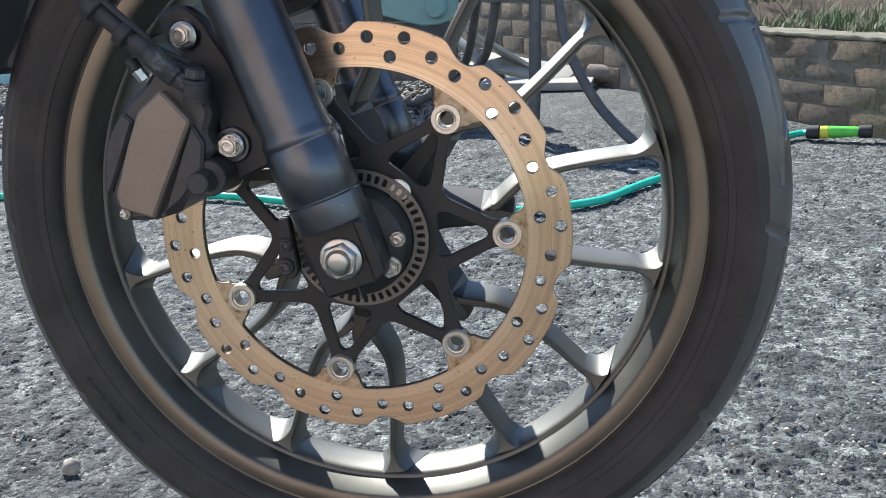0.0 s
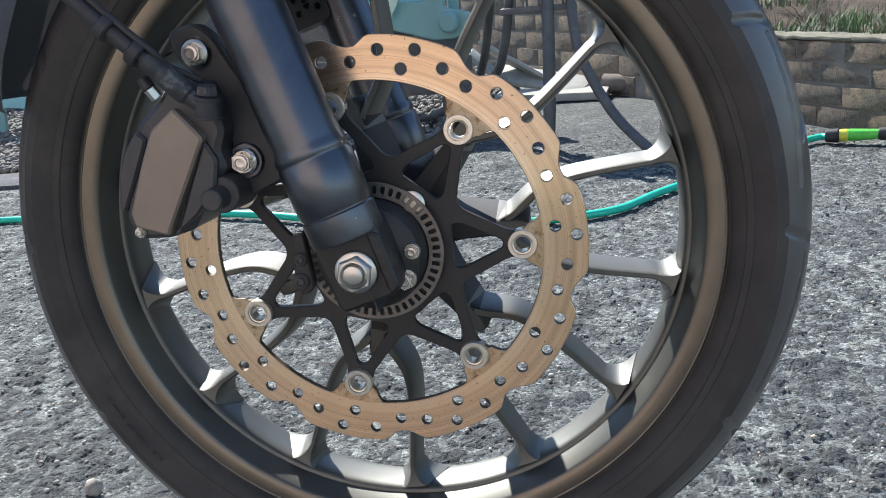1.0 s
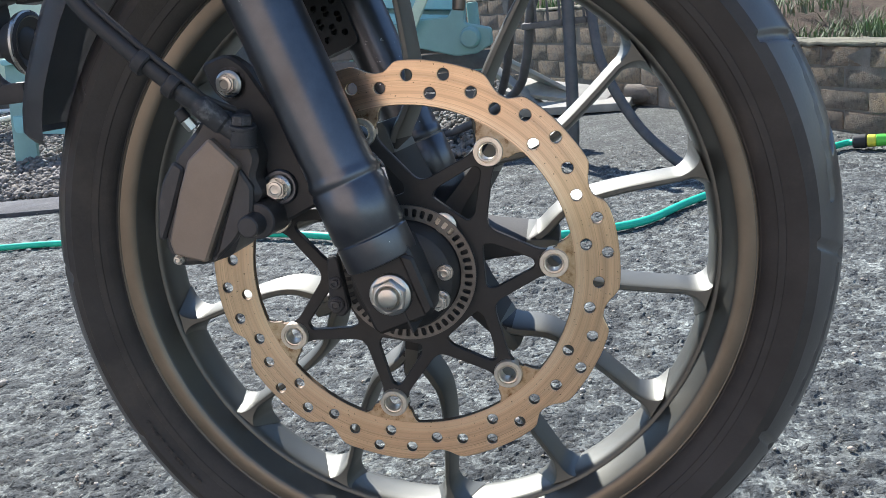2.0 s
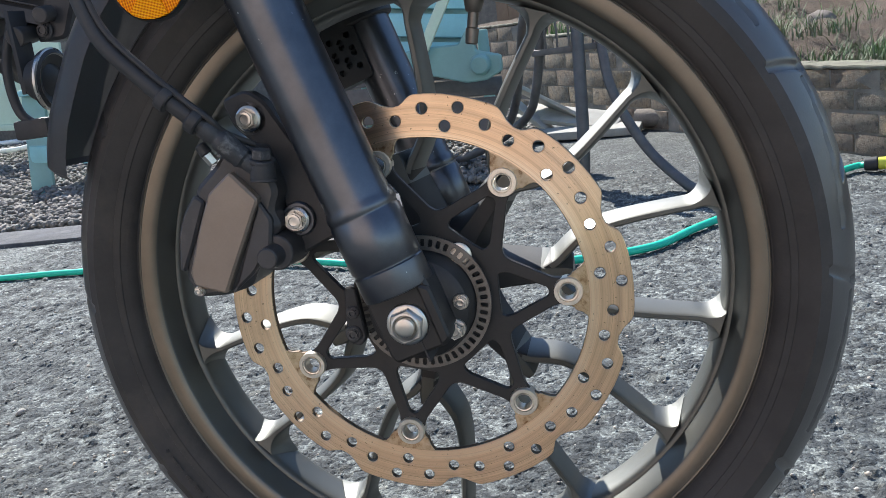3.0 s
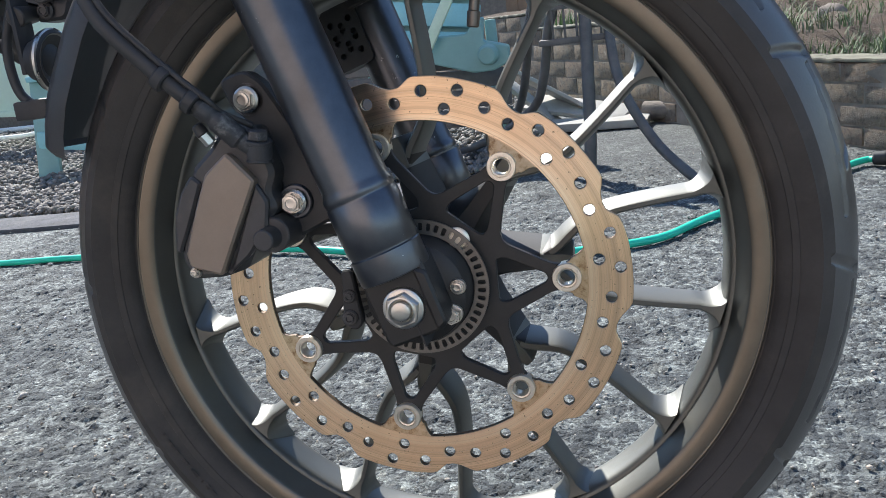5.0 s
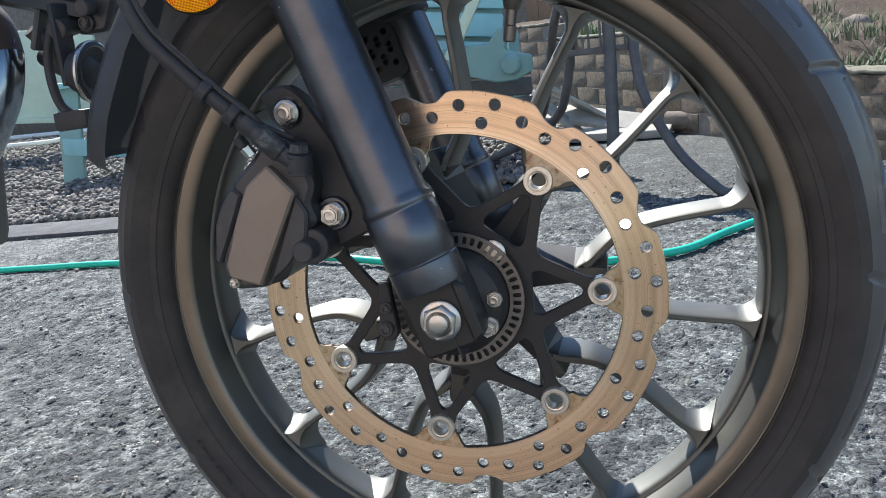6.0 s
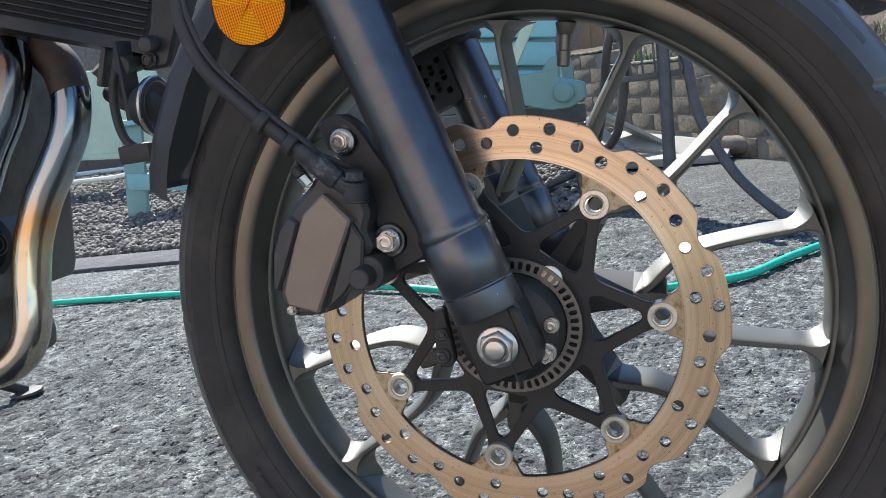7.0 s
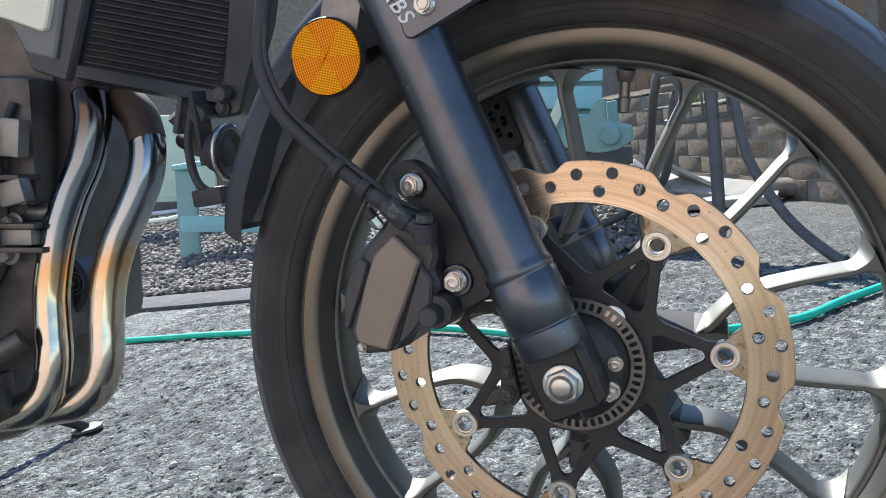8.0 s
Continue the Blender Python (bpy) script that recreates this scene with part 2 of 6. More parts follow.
def aggregate(name="weathered_concrete"):
    """Old exposed-aggregate concrete: stones of many greys in a pale sandy matrix, eroded to grit in places."""
    m, nt, b = nodes_of(name)
    co = nt.nodes.new("ShaderNodeTexCoord").outputs["Object"]
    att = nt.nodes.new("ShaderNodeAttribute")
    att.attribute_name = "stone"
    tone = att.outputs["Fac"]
    big, mid = tex(nt, 2.2, 6, 0.65, co), tex(nt, 11.0, 6, 0.72, co)
    fine, grit = tex(nt, 240.0, 6, 0.8, co), tex(nt, 420.0, 3, 0.85, co)
    warp = tex(nt, 90, 4, 0.7, co)
    add = nt.nodes.new("ShaderNodeVectorMath")
    add.operation = "MULTIPLY_ADD"
    nt.links.new(warp.outputs["Color"], add.inputs[0])
    add.inputs[1].default_value = (0.012, 0.012, 0.012)
    nt.links.new(co, add.inputs[2])
    chip = tex(nt, 150.0, vec=add.outputs[0], kind="ShaderNodeTexVoronoi")
    sep = nt.nodes.new("ShaderNodeSeparateColor")
    nt.links.new(chip.outputs["Color"], sep.inputs[0])
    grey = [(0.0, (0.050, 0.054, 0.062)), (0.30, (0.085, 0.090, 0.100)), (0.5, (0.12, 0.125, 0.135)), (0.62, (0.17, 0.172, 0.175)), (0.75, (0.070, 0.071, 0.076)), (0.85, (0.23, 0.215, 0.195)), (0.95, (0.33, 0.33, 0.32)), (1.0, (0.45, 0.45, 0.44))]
    base = ramp(nt, fine.outputs[0], [(0.28, (0.17, 0.171, 0.173)), (0.40, (0.27, 0.27, 0.265)), (0.56, (0.35, 0.35, 0.34)), (0.70, (0.46, 0.45, 0.435))])
    chips = math_node(nt, "MULTIPLY", ramp(nt, chip.outputs["Distance"], [(0.35, (1, 1, 1)), (0.55, (0, 0, 0))]), math_node(nt, "GREATER_THAN", sep.outputs[1], 0.34))
    col = mix(nt, math_node(nt, "MULTIPLY", chips, 0.8), base, ramp(nt, sep.outputs[0], grey))
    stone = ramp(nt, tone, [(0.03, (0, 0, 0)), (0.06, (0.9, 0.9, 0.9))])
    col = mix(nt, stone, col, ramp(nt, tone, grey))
    rest = nt.nodes.new("ShaderNodeAttribute")          # where the sheet is wide-meshed the stones are in the colour alone
    rest.attribute_name = "coarse"
    peb = tex(nt, 78.0, vec=add.outputs[0], kind="ShaderNodeTexVoronoi")
    ps = nt.nodes.new("ShaderNodeSeparateColor")
    nt.links.new(peb.outputs["Color"], ps.inputs[0])
    some = math_node(nt, "GREATER_THAN", ps.outputs[1], 0.26)
    pm = math_node(nt, "MULTIPLY", math_node(nt, "MAXIMUM", rest.outputs["Fac"], some), ramp(nt, peb.outputs["Distance"], [(0.34, (0.88, 0.88, 0.88)), (0.46, (0, 0, 0))]))
    col = mix(nt, pm, col, ramp(nt, ps.outputs[0], grey))
    speck = ramp(nt, grit.outputs[0], [(0.32, (0.30, 0.30, 0.31)), (0.5, (1, 1, 1)), (0.66, (1.9, 1.9, 1.88))])
    col = mix(nt, 0.7, col, speck, "MULTIPLY")
    sand = tex(nt, 290.0, vec=co, kind="ShaderNodeTexVoronoi")
    ss = nt.nodes.new("ShaderNodeSeparateColor")
    nt.links.new(sand.outputs["Color"], ss.inputs[0])
    grain = ramp(nt, ss.outputs[0], [(0.0, (0.22, 0.22, 0.23)), (0.22, (0.55, 0.55, 0.56)), (0.45, (0.95, 0.95, 0.95)), (0.8, (1.15, 1.15, 1.14)), (0.93, (1.9, 1.9, 1.88)), (1.0, (2.6, 2.6, 2.55))])
    col = mix(nt, 0.58, col, grain, "MULTIPLY")
    clump = tex(nt, 34.0, 6, 0.68, co)
    col = mix(nt, 1.0, col, ramp(nt, clump.outputs[0], [(0.34, (0.62, 0.62, 0.63)), (0.46, (0.90, 0.90, 0.90)), (0.56, (1.08, 1.08, 1.07)), (0.68, (1.30, 1.29, 1.26))]), "MULTIPLY")
    patchy = ramp(nt, mid.outputs[0], [(0.36, (0.50, 0.50, 0.52)), (0.52, (0.95, 0.95, 0.95)), (0.66, (1.5, 1.48, 1.44))])
    col = mix(nt, 1.0, col, patchy, "MULTIPLY")
    stain = ramp(nt, big.outputs[0], [(0.40, (0, 0, 0)), (0.62, (1, 1, 1))])
    col = mix(nt, math_node(nt, "MULTIPLY", stain, 0.40), col, (0.082, 0.088, 0.098))
    away = nt.nodes.new("ShaderNodeVectorMath")         # dark earth has washed out round the foot of the wall
    away.operation = "DISTANCE"
    nt.links.new(co, away.inputs[0])
    away.inputs[1].default_value = (0.42, 2.55, 0.0)
    earth = math_node(nt, "MULTIPLY_ADD", mid.outputs[0], 0.9, away.outputs["Value"])
    earth = math_node(nt, "MULTIPLY", ramp(nt, math_node(nt, "MULTIPLY", earth, 0.5), [(0.50, (1, 1, 1)), (0.74, (0, 0, 0))]), ramp(nt, grit.outputs[0], [(0.40, (0.85, 0.85, 0.85)), (0.60, (0.25, 0.25, 0.25))]))
    col = mix(nt, earth, col, (0.075, 0.072, 0.068))
    col = mix(nt, 1.0, col, (0.605, 0.665, 0.668), "MULTIPLY")
    nt.links.new(col, b.inputs["Base Color"])
    b.inputs["Roughness"].default_value = 0.85
    h = math_node(nt, "ADD", math_node(nt, "MULTIPLY_ADD", pm, 1.6, math_node(nt, "MULTIPLY", chips, 0.8)), math_node(nt, "MULTIPLY", fine.outputs[0], 0.7))
    h = math_node(nt, "ADD", h, math_node(nt, "MULTIPLY", grit.outputs[0], 0.5))
    bump(nt, b, h, 1.0, 0.0022)
    return m


RUBBER = plain("tyre_rubber", (0.062, 0.056, 0.051), 0.70, var=0.3, scale=18, grain=500, bumpy=0.25, dirt=(0.150, 0.125, 0.100), dirt_amount=0.4, spec=0.30)
TREAD = plain("tread_rubber", (0.058, 0.056, 0.056), 0.34, var=0.3, scale=18, grain=500, bumpy=0.2, dirt=(0.119, 0.105, 0.093), dirt_amount=0.3, spec=1.0)
GUNMETAL = plain("satin_gunmetal_paint", (0.128, 0.130, 0.116), 0.52, 0.92, var=0.12, scale=25, grain=1800, bumpy=0.2, dist=0.0003, dirt=(0.12, 0.10, 0.075), dirt_amount=0.25, rvar=0.05, coat=1.0, coat_rough=0.50)
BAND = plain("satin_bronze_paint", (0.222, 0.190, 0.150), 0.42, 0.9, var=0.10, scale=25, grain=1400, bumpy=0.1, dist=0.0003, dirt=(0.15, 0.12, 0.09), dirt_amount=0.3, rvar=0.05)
DISC = disc_metal()
DISC_EDGE = plain("dark_disc_edge", (0.16, 0.115, 0.08), 0.55, 0.6, var=0.3, scale=60, grain=900, dirt=(0.07, 0.045, 0.03), dirt_amount=0.5)
CARRIER = plain("black_carrier_paint", (0.030, 0.028, 0.027), 0.5, 0.1, var=0.25, scale=30, grain=700, dirt=(0.10, 0.08, 0.06), dirt_amount=0.25)
STEEL = plain("bright_steel", (0.62, 0.60, 0.56), 0.3, 1.0, var=0.12, scale=60, grain=900, dirt=(0.30, 0.22, 0.14), dirt_amount=0.3)
BOBBIN = plain("tarnished_steel", (0.84, 0.77, 0.66), 0.33, 0.8, var=0.15, scale=90, grain=900, dirt=(0.25, 0.16, 0.09), dirt_amount=0.4)
FORK = plain("satin_black_fork", (0.130, 0.138, 0.156), 0.32, 0.88, var=0.25, scale=22, grain=900, bumpy=0.08, dist=0.0003, dirt=(0.07, 0.055, 0.045), dirt_amount=0.25, rvar=0.06)
BLACK = plain("black_plastic", (0.034, 0.034, 0.036), 0.55, 0.0, var=0.3, scale=30, grain=600, dirt=(0.09, 0.08, 0.07), dirt_amount=0.35)
CALIPER = plain("grey_brown_caliper", (0.300, 0.236, 0.186), 0.5, 0.35, var=0.12, scale=45, grain=1200, dirt=(0.080, 0.068, 0.060), dirt_amount=0.3)
CAL_DARK = plain("dark_caliper", (0.078, 0.075, 0.076), 0.5, 0.3, var=0.2, scale=45, grain=800, dirt=(0.200, 0.170, 0.140), dirt_amount=0.35)
SCUFF = plain("scuffed_black_rubber", (0.052, 0.053, 0.057), 0.55, 0.1, var=0.3, scale=130, grain=900, bumpy=0.3, dirt=(0.30, 0.30, 0.29), dirt_amount=0.75)
CONCRETE = aggregate()
HOSE = plain("green_hose", (0.024, 0.660, 0.440), 0.38, var=0.12, scale=30, grain=500, dirt=(0.100, 0.440, 0.320), dirt_amount=0.3)
MORTAR = plain("grey_mortar", (0.255, 0.225, 0.190), 0.95, var=0.3, scale=20, grain=200, bumpy=0.6, dist=0.003)
RENDERED = plain("warm_house_wall", (0.655, 0.520, 0.450), 0.9, var=0.15, scale=3, grain=60, bumpy=0.4, dist=0.004)

# ---- motorcycle: all its parts are built about the brake disc's centre, X ahead, Y to the far side ----
BIKE = Matrix(((0.99976, 0.00134, -0.02193, 0.0), (0.0, 0.99814, 0.06092, 0.0), (0.02197, -0.06091, 0.9979, 0.32417), (0, 0, 0, 1)))
moto = empty("motorcycle", "black motorcycle parked on its side stand on concrete", "motorcycle", BIKE)
YW = 0.0746          # the wheel's middle plane
R_LIP = 0.2485       # the rim's edge
R_TYRE = 0.3140
BOLT0, PETAL0 = -2.0, 18.8


def groove(deg, s):
    """Depth of the tread's grooves; s runs from -1 to 1 across the crown."""
    d = 0.0
    for side in (-1, 1):
        q = s * side
        if q < 0.12:
            continue
        u = ((deg + (15.0 if side > 0 else 0)) % 30.0) / 30.0
        if 0.08 < u < 0.78:                              # a long slit that leans towards the crown
            d = max(d, 1 - abs(q - 0.66 + 0.22 * (u - 0.08)) / 0.034)
        if 0.34 < q < 0.93:                              # a short cross groove at its end
            d = max(d, 1 - abs(u - 0.86 - 0.16 * (q - 0.6)) / 0.030)
        if 0.14 < q < 0.50:
            d = max(d, 1 - abs(u - 0.36 + 0.30 * (q - 0.3)) / 0.034)
    return min(1.0, d * 1.8) * 0.0032


def build_tyre():
    bm = bmesh.new()
    prof = []
    for k in range(65):                                  # the crown, shoulder to shoulder
        s = -1 + 2 * k / 64
        a = s * radians(66)
        prof.append((R_TYRE - 0.055 * (1 - math.cos(a)), 0.0595 * math.sin(a), s))
    side = [(0.2800, 0.0550, None), (0.2795, 0.0556, None), (0.2700, 0.0515, None), (0.2660, 0.0490, None), (0.2655, 0.0496, None), (0.2610, 0.0480, None),
            (0.2605, 0.0470, None), (0.2570, 0.0450, None), (0.2530, 0.0415, None), (0.2515, 0.0375, None), (0.2455, 0.0340, None), (0.2400, 0.0310, None)]
    prof = [(r, -y, s) for r, y, s in reversed(side)] + prof + side
    seg = 1200
    rings = []
    for k in range(seg):
        deg = 360 * k / seg
        ring = []
        for r, y, s in prof:
            rr = r - (groove(deg, s) if s is not None else 0)
            ring.append(bm.verts.new(polar(rr, deg, YW + y)))
        rings.append(ring)
    for k in range(seg):
        p, q = rings[k], rings[(k + 1) % seg]
        for i in range(len(prof) - 1):
            f = bm.faces.new((p[i], p[i + 1], q[i + 1], q[i]))
            f.material_index = 1 if prof[i][2] is not None and abs(prof[i][2]) < 0.90 else 0
    tyre = part("tyre", bm, RUBBER, moto, "black rubber tyre with shallow dual-purpose tread", 30)
    tyre.data.materials.append(TREAD)
    rng = random.Random(3)                               # raised sidewall markings too worn to read
    bm = bmesh.new()
    for start, count, r in ((205, 11, 0.2735), (-70, 8, 0.2735)):
        for k in range(count):
            a = start + 1.35 * k + rng.uniform(-0.3, 0.3)
            m = Matrix.Translation(polar(r, a, YW - 0.0535 + (0.2735 - r) * 0.4)) @ pose(0, 0, 0, 0, 90 - a, 0) @ pose(0, 0, 0, -18, 0, 0)
            box(bm, (0.0014 + 0.003 * rng.random(), 0.00012, 0.005 + 0.003 * rng.random()), m, 0.0003)
    tagged(part("sidewall_marking", bm, RUBBER, tyre, "raised bars of worn sidewall lettering"), kind="stuff")
    return tyre


def build_rim():
    half = [(0.2380, -0.0300), (0.2470, -0.0335), (0.2492, -0.0362), (R_LIP, -0.0375), (0.2465, -0.0372), (0.2362, -0.0352), (0.2350, -0.0340), (0.2343, -0.0326), (0.2268, -0.0203),
            (0.2268, -0.0193), (0.2250, -0.0190), (0.2235, -0.0178), (0.2223, -0.0158), (0.2214, -0.0128), (0.2209, -0.0085), (0.2207, -0.0040), (0.2207, -0.0005)]
    prof = half + [(r, -y) for r, y in reversed(half)]
    bm = lathe(bmesh.new(), [(r, YW + y) for r, y in prof], 240)
    ob = part("rim", bm, GUNMETAL, moto, "satin gunmetal cast alloy rim", 40)
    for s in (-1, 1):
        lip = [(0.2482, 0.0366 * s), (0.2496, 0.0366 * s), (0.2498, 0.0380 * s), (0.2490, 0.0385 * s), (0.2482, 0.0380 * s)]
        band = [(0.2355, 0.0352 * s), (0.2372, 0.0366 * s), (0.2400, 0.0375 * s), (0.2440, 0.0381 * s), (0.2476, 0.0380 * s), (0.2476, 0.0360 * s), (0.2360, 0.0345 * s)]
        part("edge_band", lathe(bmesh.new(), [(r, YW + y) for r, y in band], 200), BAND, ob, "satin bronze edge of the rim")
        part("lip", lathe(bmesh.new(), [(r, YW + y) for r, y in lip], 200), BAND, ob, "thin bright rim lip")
    return ob


def spoke_bar(bm, path, seg=6):
    """A cast spoke swept along (x, z, middle y, half width, half depth) stations, with chamfered edges."""
    rings = []
    for i, (x, z, y, w, d) in enumerate(path):
        p, q = path[max(i - 1, 0)], path[min(i + 1, len(path) - 1)]
        t = Vector((q[0] - p[0], 0, q[1] - p[1])).normalized()
        s = Vector((-t.z, 0, t.x))
        c = Vector((x, y, z))
        ch = 0.0018
        f, g = w * 0.56, w * 1.38                          # drafted flanks: wider behind than in front
        sec = [(f + ch * 0.3, -d + ch), (f - ch * 0.5, -d), (-f + ch * 0.5, -d), (-f - ch * 0.3, -d + ch), (-g, d - ch), (-g + ch, d), (g - ch, d), (g, d - ch)]
        rings.append([bm.verts.new(c + s * a + Vector((0, b, 0))) for a, b in sec])
    for p, q in zip(rings, rings[1:]):
        for k in range(8):
            bm.faces.new((p[k], p[(k + 1) % 8], q[(k + 1) % 8], q[k]))
    bm.faces.new(rings[0])
    bm.faces.new(rings[-1])
    return bm


def build_spoke(parent):
    """One forked spoke: a stem that opens in a round fork, whose two branches bend outwards and flare into the rim."""
    bm = bmesh.new()
    stem = [(0.030, 0, YW, 0.017, 0.028), (0.055, 0, YW, 0.0125, 0.024), (0.082, 0, YW - 0.002, 0.0105, 0.0195), (0.100, 0, YW - 0.002, 0.0090, 0.0178), (0.107, 0, YW - 0.002, 0.0060, 0.0170)]
    spoke_bar(bm, stem)
    flare = []                                          # a round fillet into the rim
    for k in range(9):
        u = k / 8 * 0.985
        flare.append((0.2035 + 0.0182 * u, 12.35 + 0.5 * u, 0.0039 + 0.0175 * (1 - math.sqrt(1 - u * u)), 0.0150 + 0.0022 * u * u))
    bend = ((0.085, 2.2), (0.096, 5.6), (0.107, 10.0), (0.118, 12.9), (0.131, 13.9), (0.150, 13.9), (0.175, 13.2), (0.2035, 12.35))
    for sgn in (-1, 1):
        pts = []
        run = spline([polar(r, d * sgn) for r, d in bend], 4)[:-1]
        for i, v in enumerate(run):
            t = i / len(run)
            pts.append((v.x, v.z, YW - 0.002, 0.0055 - 0.0016 * t, 0.0185 - 0.0035 * t))
        for r, deg, w, d in flare:
            v = polar(r, deg * sgn)
            pts.append((v.x, v.z, YW - 0.002, w, d))
        spoke_bar(bm, pts)
    me = finish("spoke", bm, GUNMETAL, 42)
    me.materials.append(CARRIER)                        # stems go black next to the hub: their shade is put into the colour
    for f in me.polygons:
        if f.center.x < 0.090:
            f.material_index = 1
    for k in range(7):
        ob = part("spoke", me, None, parent, "forked gunmetal cast spoke")
        ob.matrix_basis = pose(0, 0, 0, 0, -(BOLT0 + k * 360 / 7), 0)


def build_hub(parent):
    prof = [(0.012, 0.012), (0.040, 0.012), (0.043, 0.016), (0.042, 0.030), (0.036, 0.045), (0.034, YW), (0.036, 0.105), (0.044, 0.125), (0.044, 0.140), (0.012, 0.142)]
    part("hub", lathe(bmesh.new(), prof, 64), CARRIER, parent)


def petal_radius(u):
    """Outline of the wave disc; u is degrees from a dip, going backwards, 0 to 36."""
    pts = ((0, 0.1424), (2, 0.1430), (3.2, 0.1455), (4.6, 0.1488), (6.0, 0.1500), (12, 0.1508), (20, 0.1508), (27, 0.1510), (29.3, 0.1508), (31.0, 0.1482), (33, 0.1446), (34.6, 0.1430), (36, 0.1424))
    for (a, ra), (b, rb) in zip(pts, pts[1:]):
        if a <= u <= b:
            return ra + (rb - ra) * (u - a) / (b - a)
    return 0.1424


def build_disc():
    outer = []
    for k in range(360):
        deg = k
        r = petal_radius((PETAL0 - deg) % 36.0)
        v = polar(r, deg)
        outer.append((v.x, v.z))
    inner = []
    for k in range(420):
        deg = 360 * k / 420
        d = (deg - BOLT0 + 180 / 7) % (360 / 7) - 180 / 7
        r = 0.1195
        ad = abs(d)
        t = 0.105 * math.sin(radians(d))
        if abs(t) < 0.0088:
            r = 0.105 + math.sqrt(0.0090 ** 2 - t * t)
        elif ad < 5.7:
            r = 0.1040
        elif ad < 6.1:
            r = 0.1048 + (ad - 5.7) / 0.4 * 0.0035
        elif ad < 7.6:
            t = (ad - 6.1) / 1.5
            r = 0.1083 + t * 0.0020
        elif ad < 9.4:
            t = (ad - 7.6) / 1.8
            r = 0.1103 + math.sqrt(t) * 0.0086
        v = polar(r, deg)
        inner.append((v.x, v.z))
    holes = []
    for k in range(10):
        for off, r in ((0, 0.1323), (-8.4, 0.1400), (-15.7, 0.1286), (-18.8, 0.1428), (-27.7, 0.1361)):
            v = polar(r, PETAL0 + 36 * k + off)
            holes.append(circle2(v.x, v.z, 0.0041, 18))
    bm = plate(bmesh.new(), outer, 0.0, 0.0048, 0.0005, [inner, *holes])
    ob = part("brake_disc", bm, DISC, moto, "worn straw-coloured steel wave brake disc with drilled holes", 12)
    ob.data.materials.append(DISC_EDGE)                 # cut edges and hole walls are darker than the faces
    for f in ob.data.polygons:
        if abs(f.normal.y) < 0.3:
            f.material_index = 1
    return ob


def build_carrier(disc):
    outline, windows = [], []
    for k in range(7):
        a = BOLT0 + k * 360 / 7
        for r, d in ((0.0675, -25.714), (0.0695, -21.5), (0.0940, -6.6), (0.0985, -5.6), (0.1085, -5.0), (0.1130, -2.6), (0.1140, 0), (0.1130, 2.6), (0.1085, 5.0), (0.0985, 5.6), (0.0940, 6.6), (0.0695, 21.5)):
            v = polar(r, a + d)
            outline.append((v.x, v.z))
        win = [polar(0.0915, a), polar(0.0900, a + 2.2), polar(0.0640, a + 15.0), polar(0.0575, a + 16.0), polar(0.0550, a), polar(0.0575, a - 16.0), polar(0.0640, a - 15.0), polar(0.0900, a - 2.2)]
        windows.append(rounded([(v.x, v.z) for v in win], 0.004, 3))
    for k in range(7):
        v = polar(0.105, BOLT0 + k * 360 / 7)
        windows.append(circle2(v.x, v.z, 0.0075, 24))
    bm = plate(bmesh.new(), rounded(outline, 0.006, 3), 0.0012, 0.0062, 0.0006, [circle2(0, 0, 0.030, 48), *windows])
    part("carrier", bm, CARRIER, disc, "black seven-armed disc carrier")
    bm = bmesh.new()
    lathe(bm, [(0.0054, -0.0012), (0.0060, -0.0024), (0.0066, -0.0026), (0.0069, -0.0016), (0.0073, -0.0016), (0.0076, -0.0028), (0.0100, -0.0028), (0.0104, -0.0022), (0.0106, 0.0005), (0.0102, 0.0090), (0.0054, 0.0090)], 40)
    me = finish("bobbin", bm, BOBBIN, 30)
    for k in range(7):
        ob = part("bobbin", me, None, disc, "tarnished steel disc bobbin")
        ob.location = polar(0.105, BOLT0 + k * 360 / 7)


def build_abs_ring(parent):
    slots = []
    for k in range(48):
        a = 360 * k / 48
        pts = [polar(0.0420, a - 2.1), polar(0.0420, a + 2.1), polar(0.0478, a + 2.0), polar(0.0478, a - 2.0)]
        slots.append(rounded([(v.x, v.z) for v in pts], 0.0012, 2))
    bm = slab(bmesh.new(), [circle2(0, 0, 0.0500, 120), circle2(0, 0, 0.0395, 96), *slots], -0.0075, -0.0055)
    part("sensor_ring", bm, STEEL_DARK, parent, "slotted steel speed sensor ring")


STEEL_DARK = plain("grey_steel", (0.22, 0.20, 0.18), 0.42, 0.8, var=0.2, scale=60, grain=900, dirt=(0.10, 0.08, 0.06), dirt_amount=0.4)
build_tyre()
rim = build_rim()
build_spoke(rim)
build_hub(rim)
disc = build_disc()
build_carrier(disc)
build_abs_ring(disc)

# ---- fork, brake caliper and what hangs on them ----
FORK_DIR = Vector((-0.282, 0.0, 0.959)).normalized()      # up along the legs
FORK_FOOT = Vector((0.0005, -0.046, 0.0))


def chipped(m):
    """A few small bright chips where stones have hit the paint."""
    nt = m.node_tree
    b = next(n for n in nt.nodes if n.type == "BSDF_PRINCIPLED")
    under = b.inputs["Base Color"].links[0].from_socket
    spot, area = tex(nt, 230.0, 2, 0.6), tex(nt, 9.0, 2)
    f = math_node(nt, "MULTIPLY", ramp(nt, spot.outputs[0], [(0.715, (0, 0, 0)), (0.735, (1, 1, 1))]), ramp(nt, area.outputs[0], [(0.55, (0, 0, 0)), (0.60, (1, 1, 1))]))
    nt.links.new(mix(nt, f, under, (0.72, 0.74, 0.76)), b.inputs["Base Color"])


chipped(FORK)


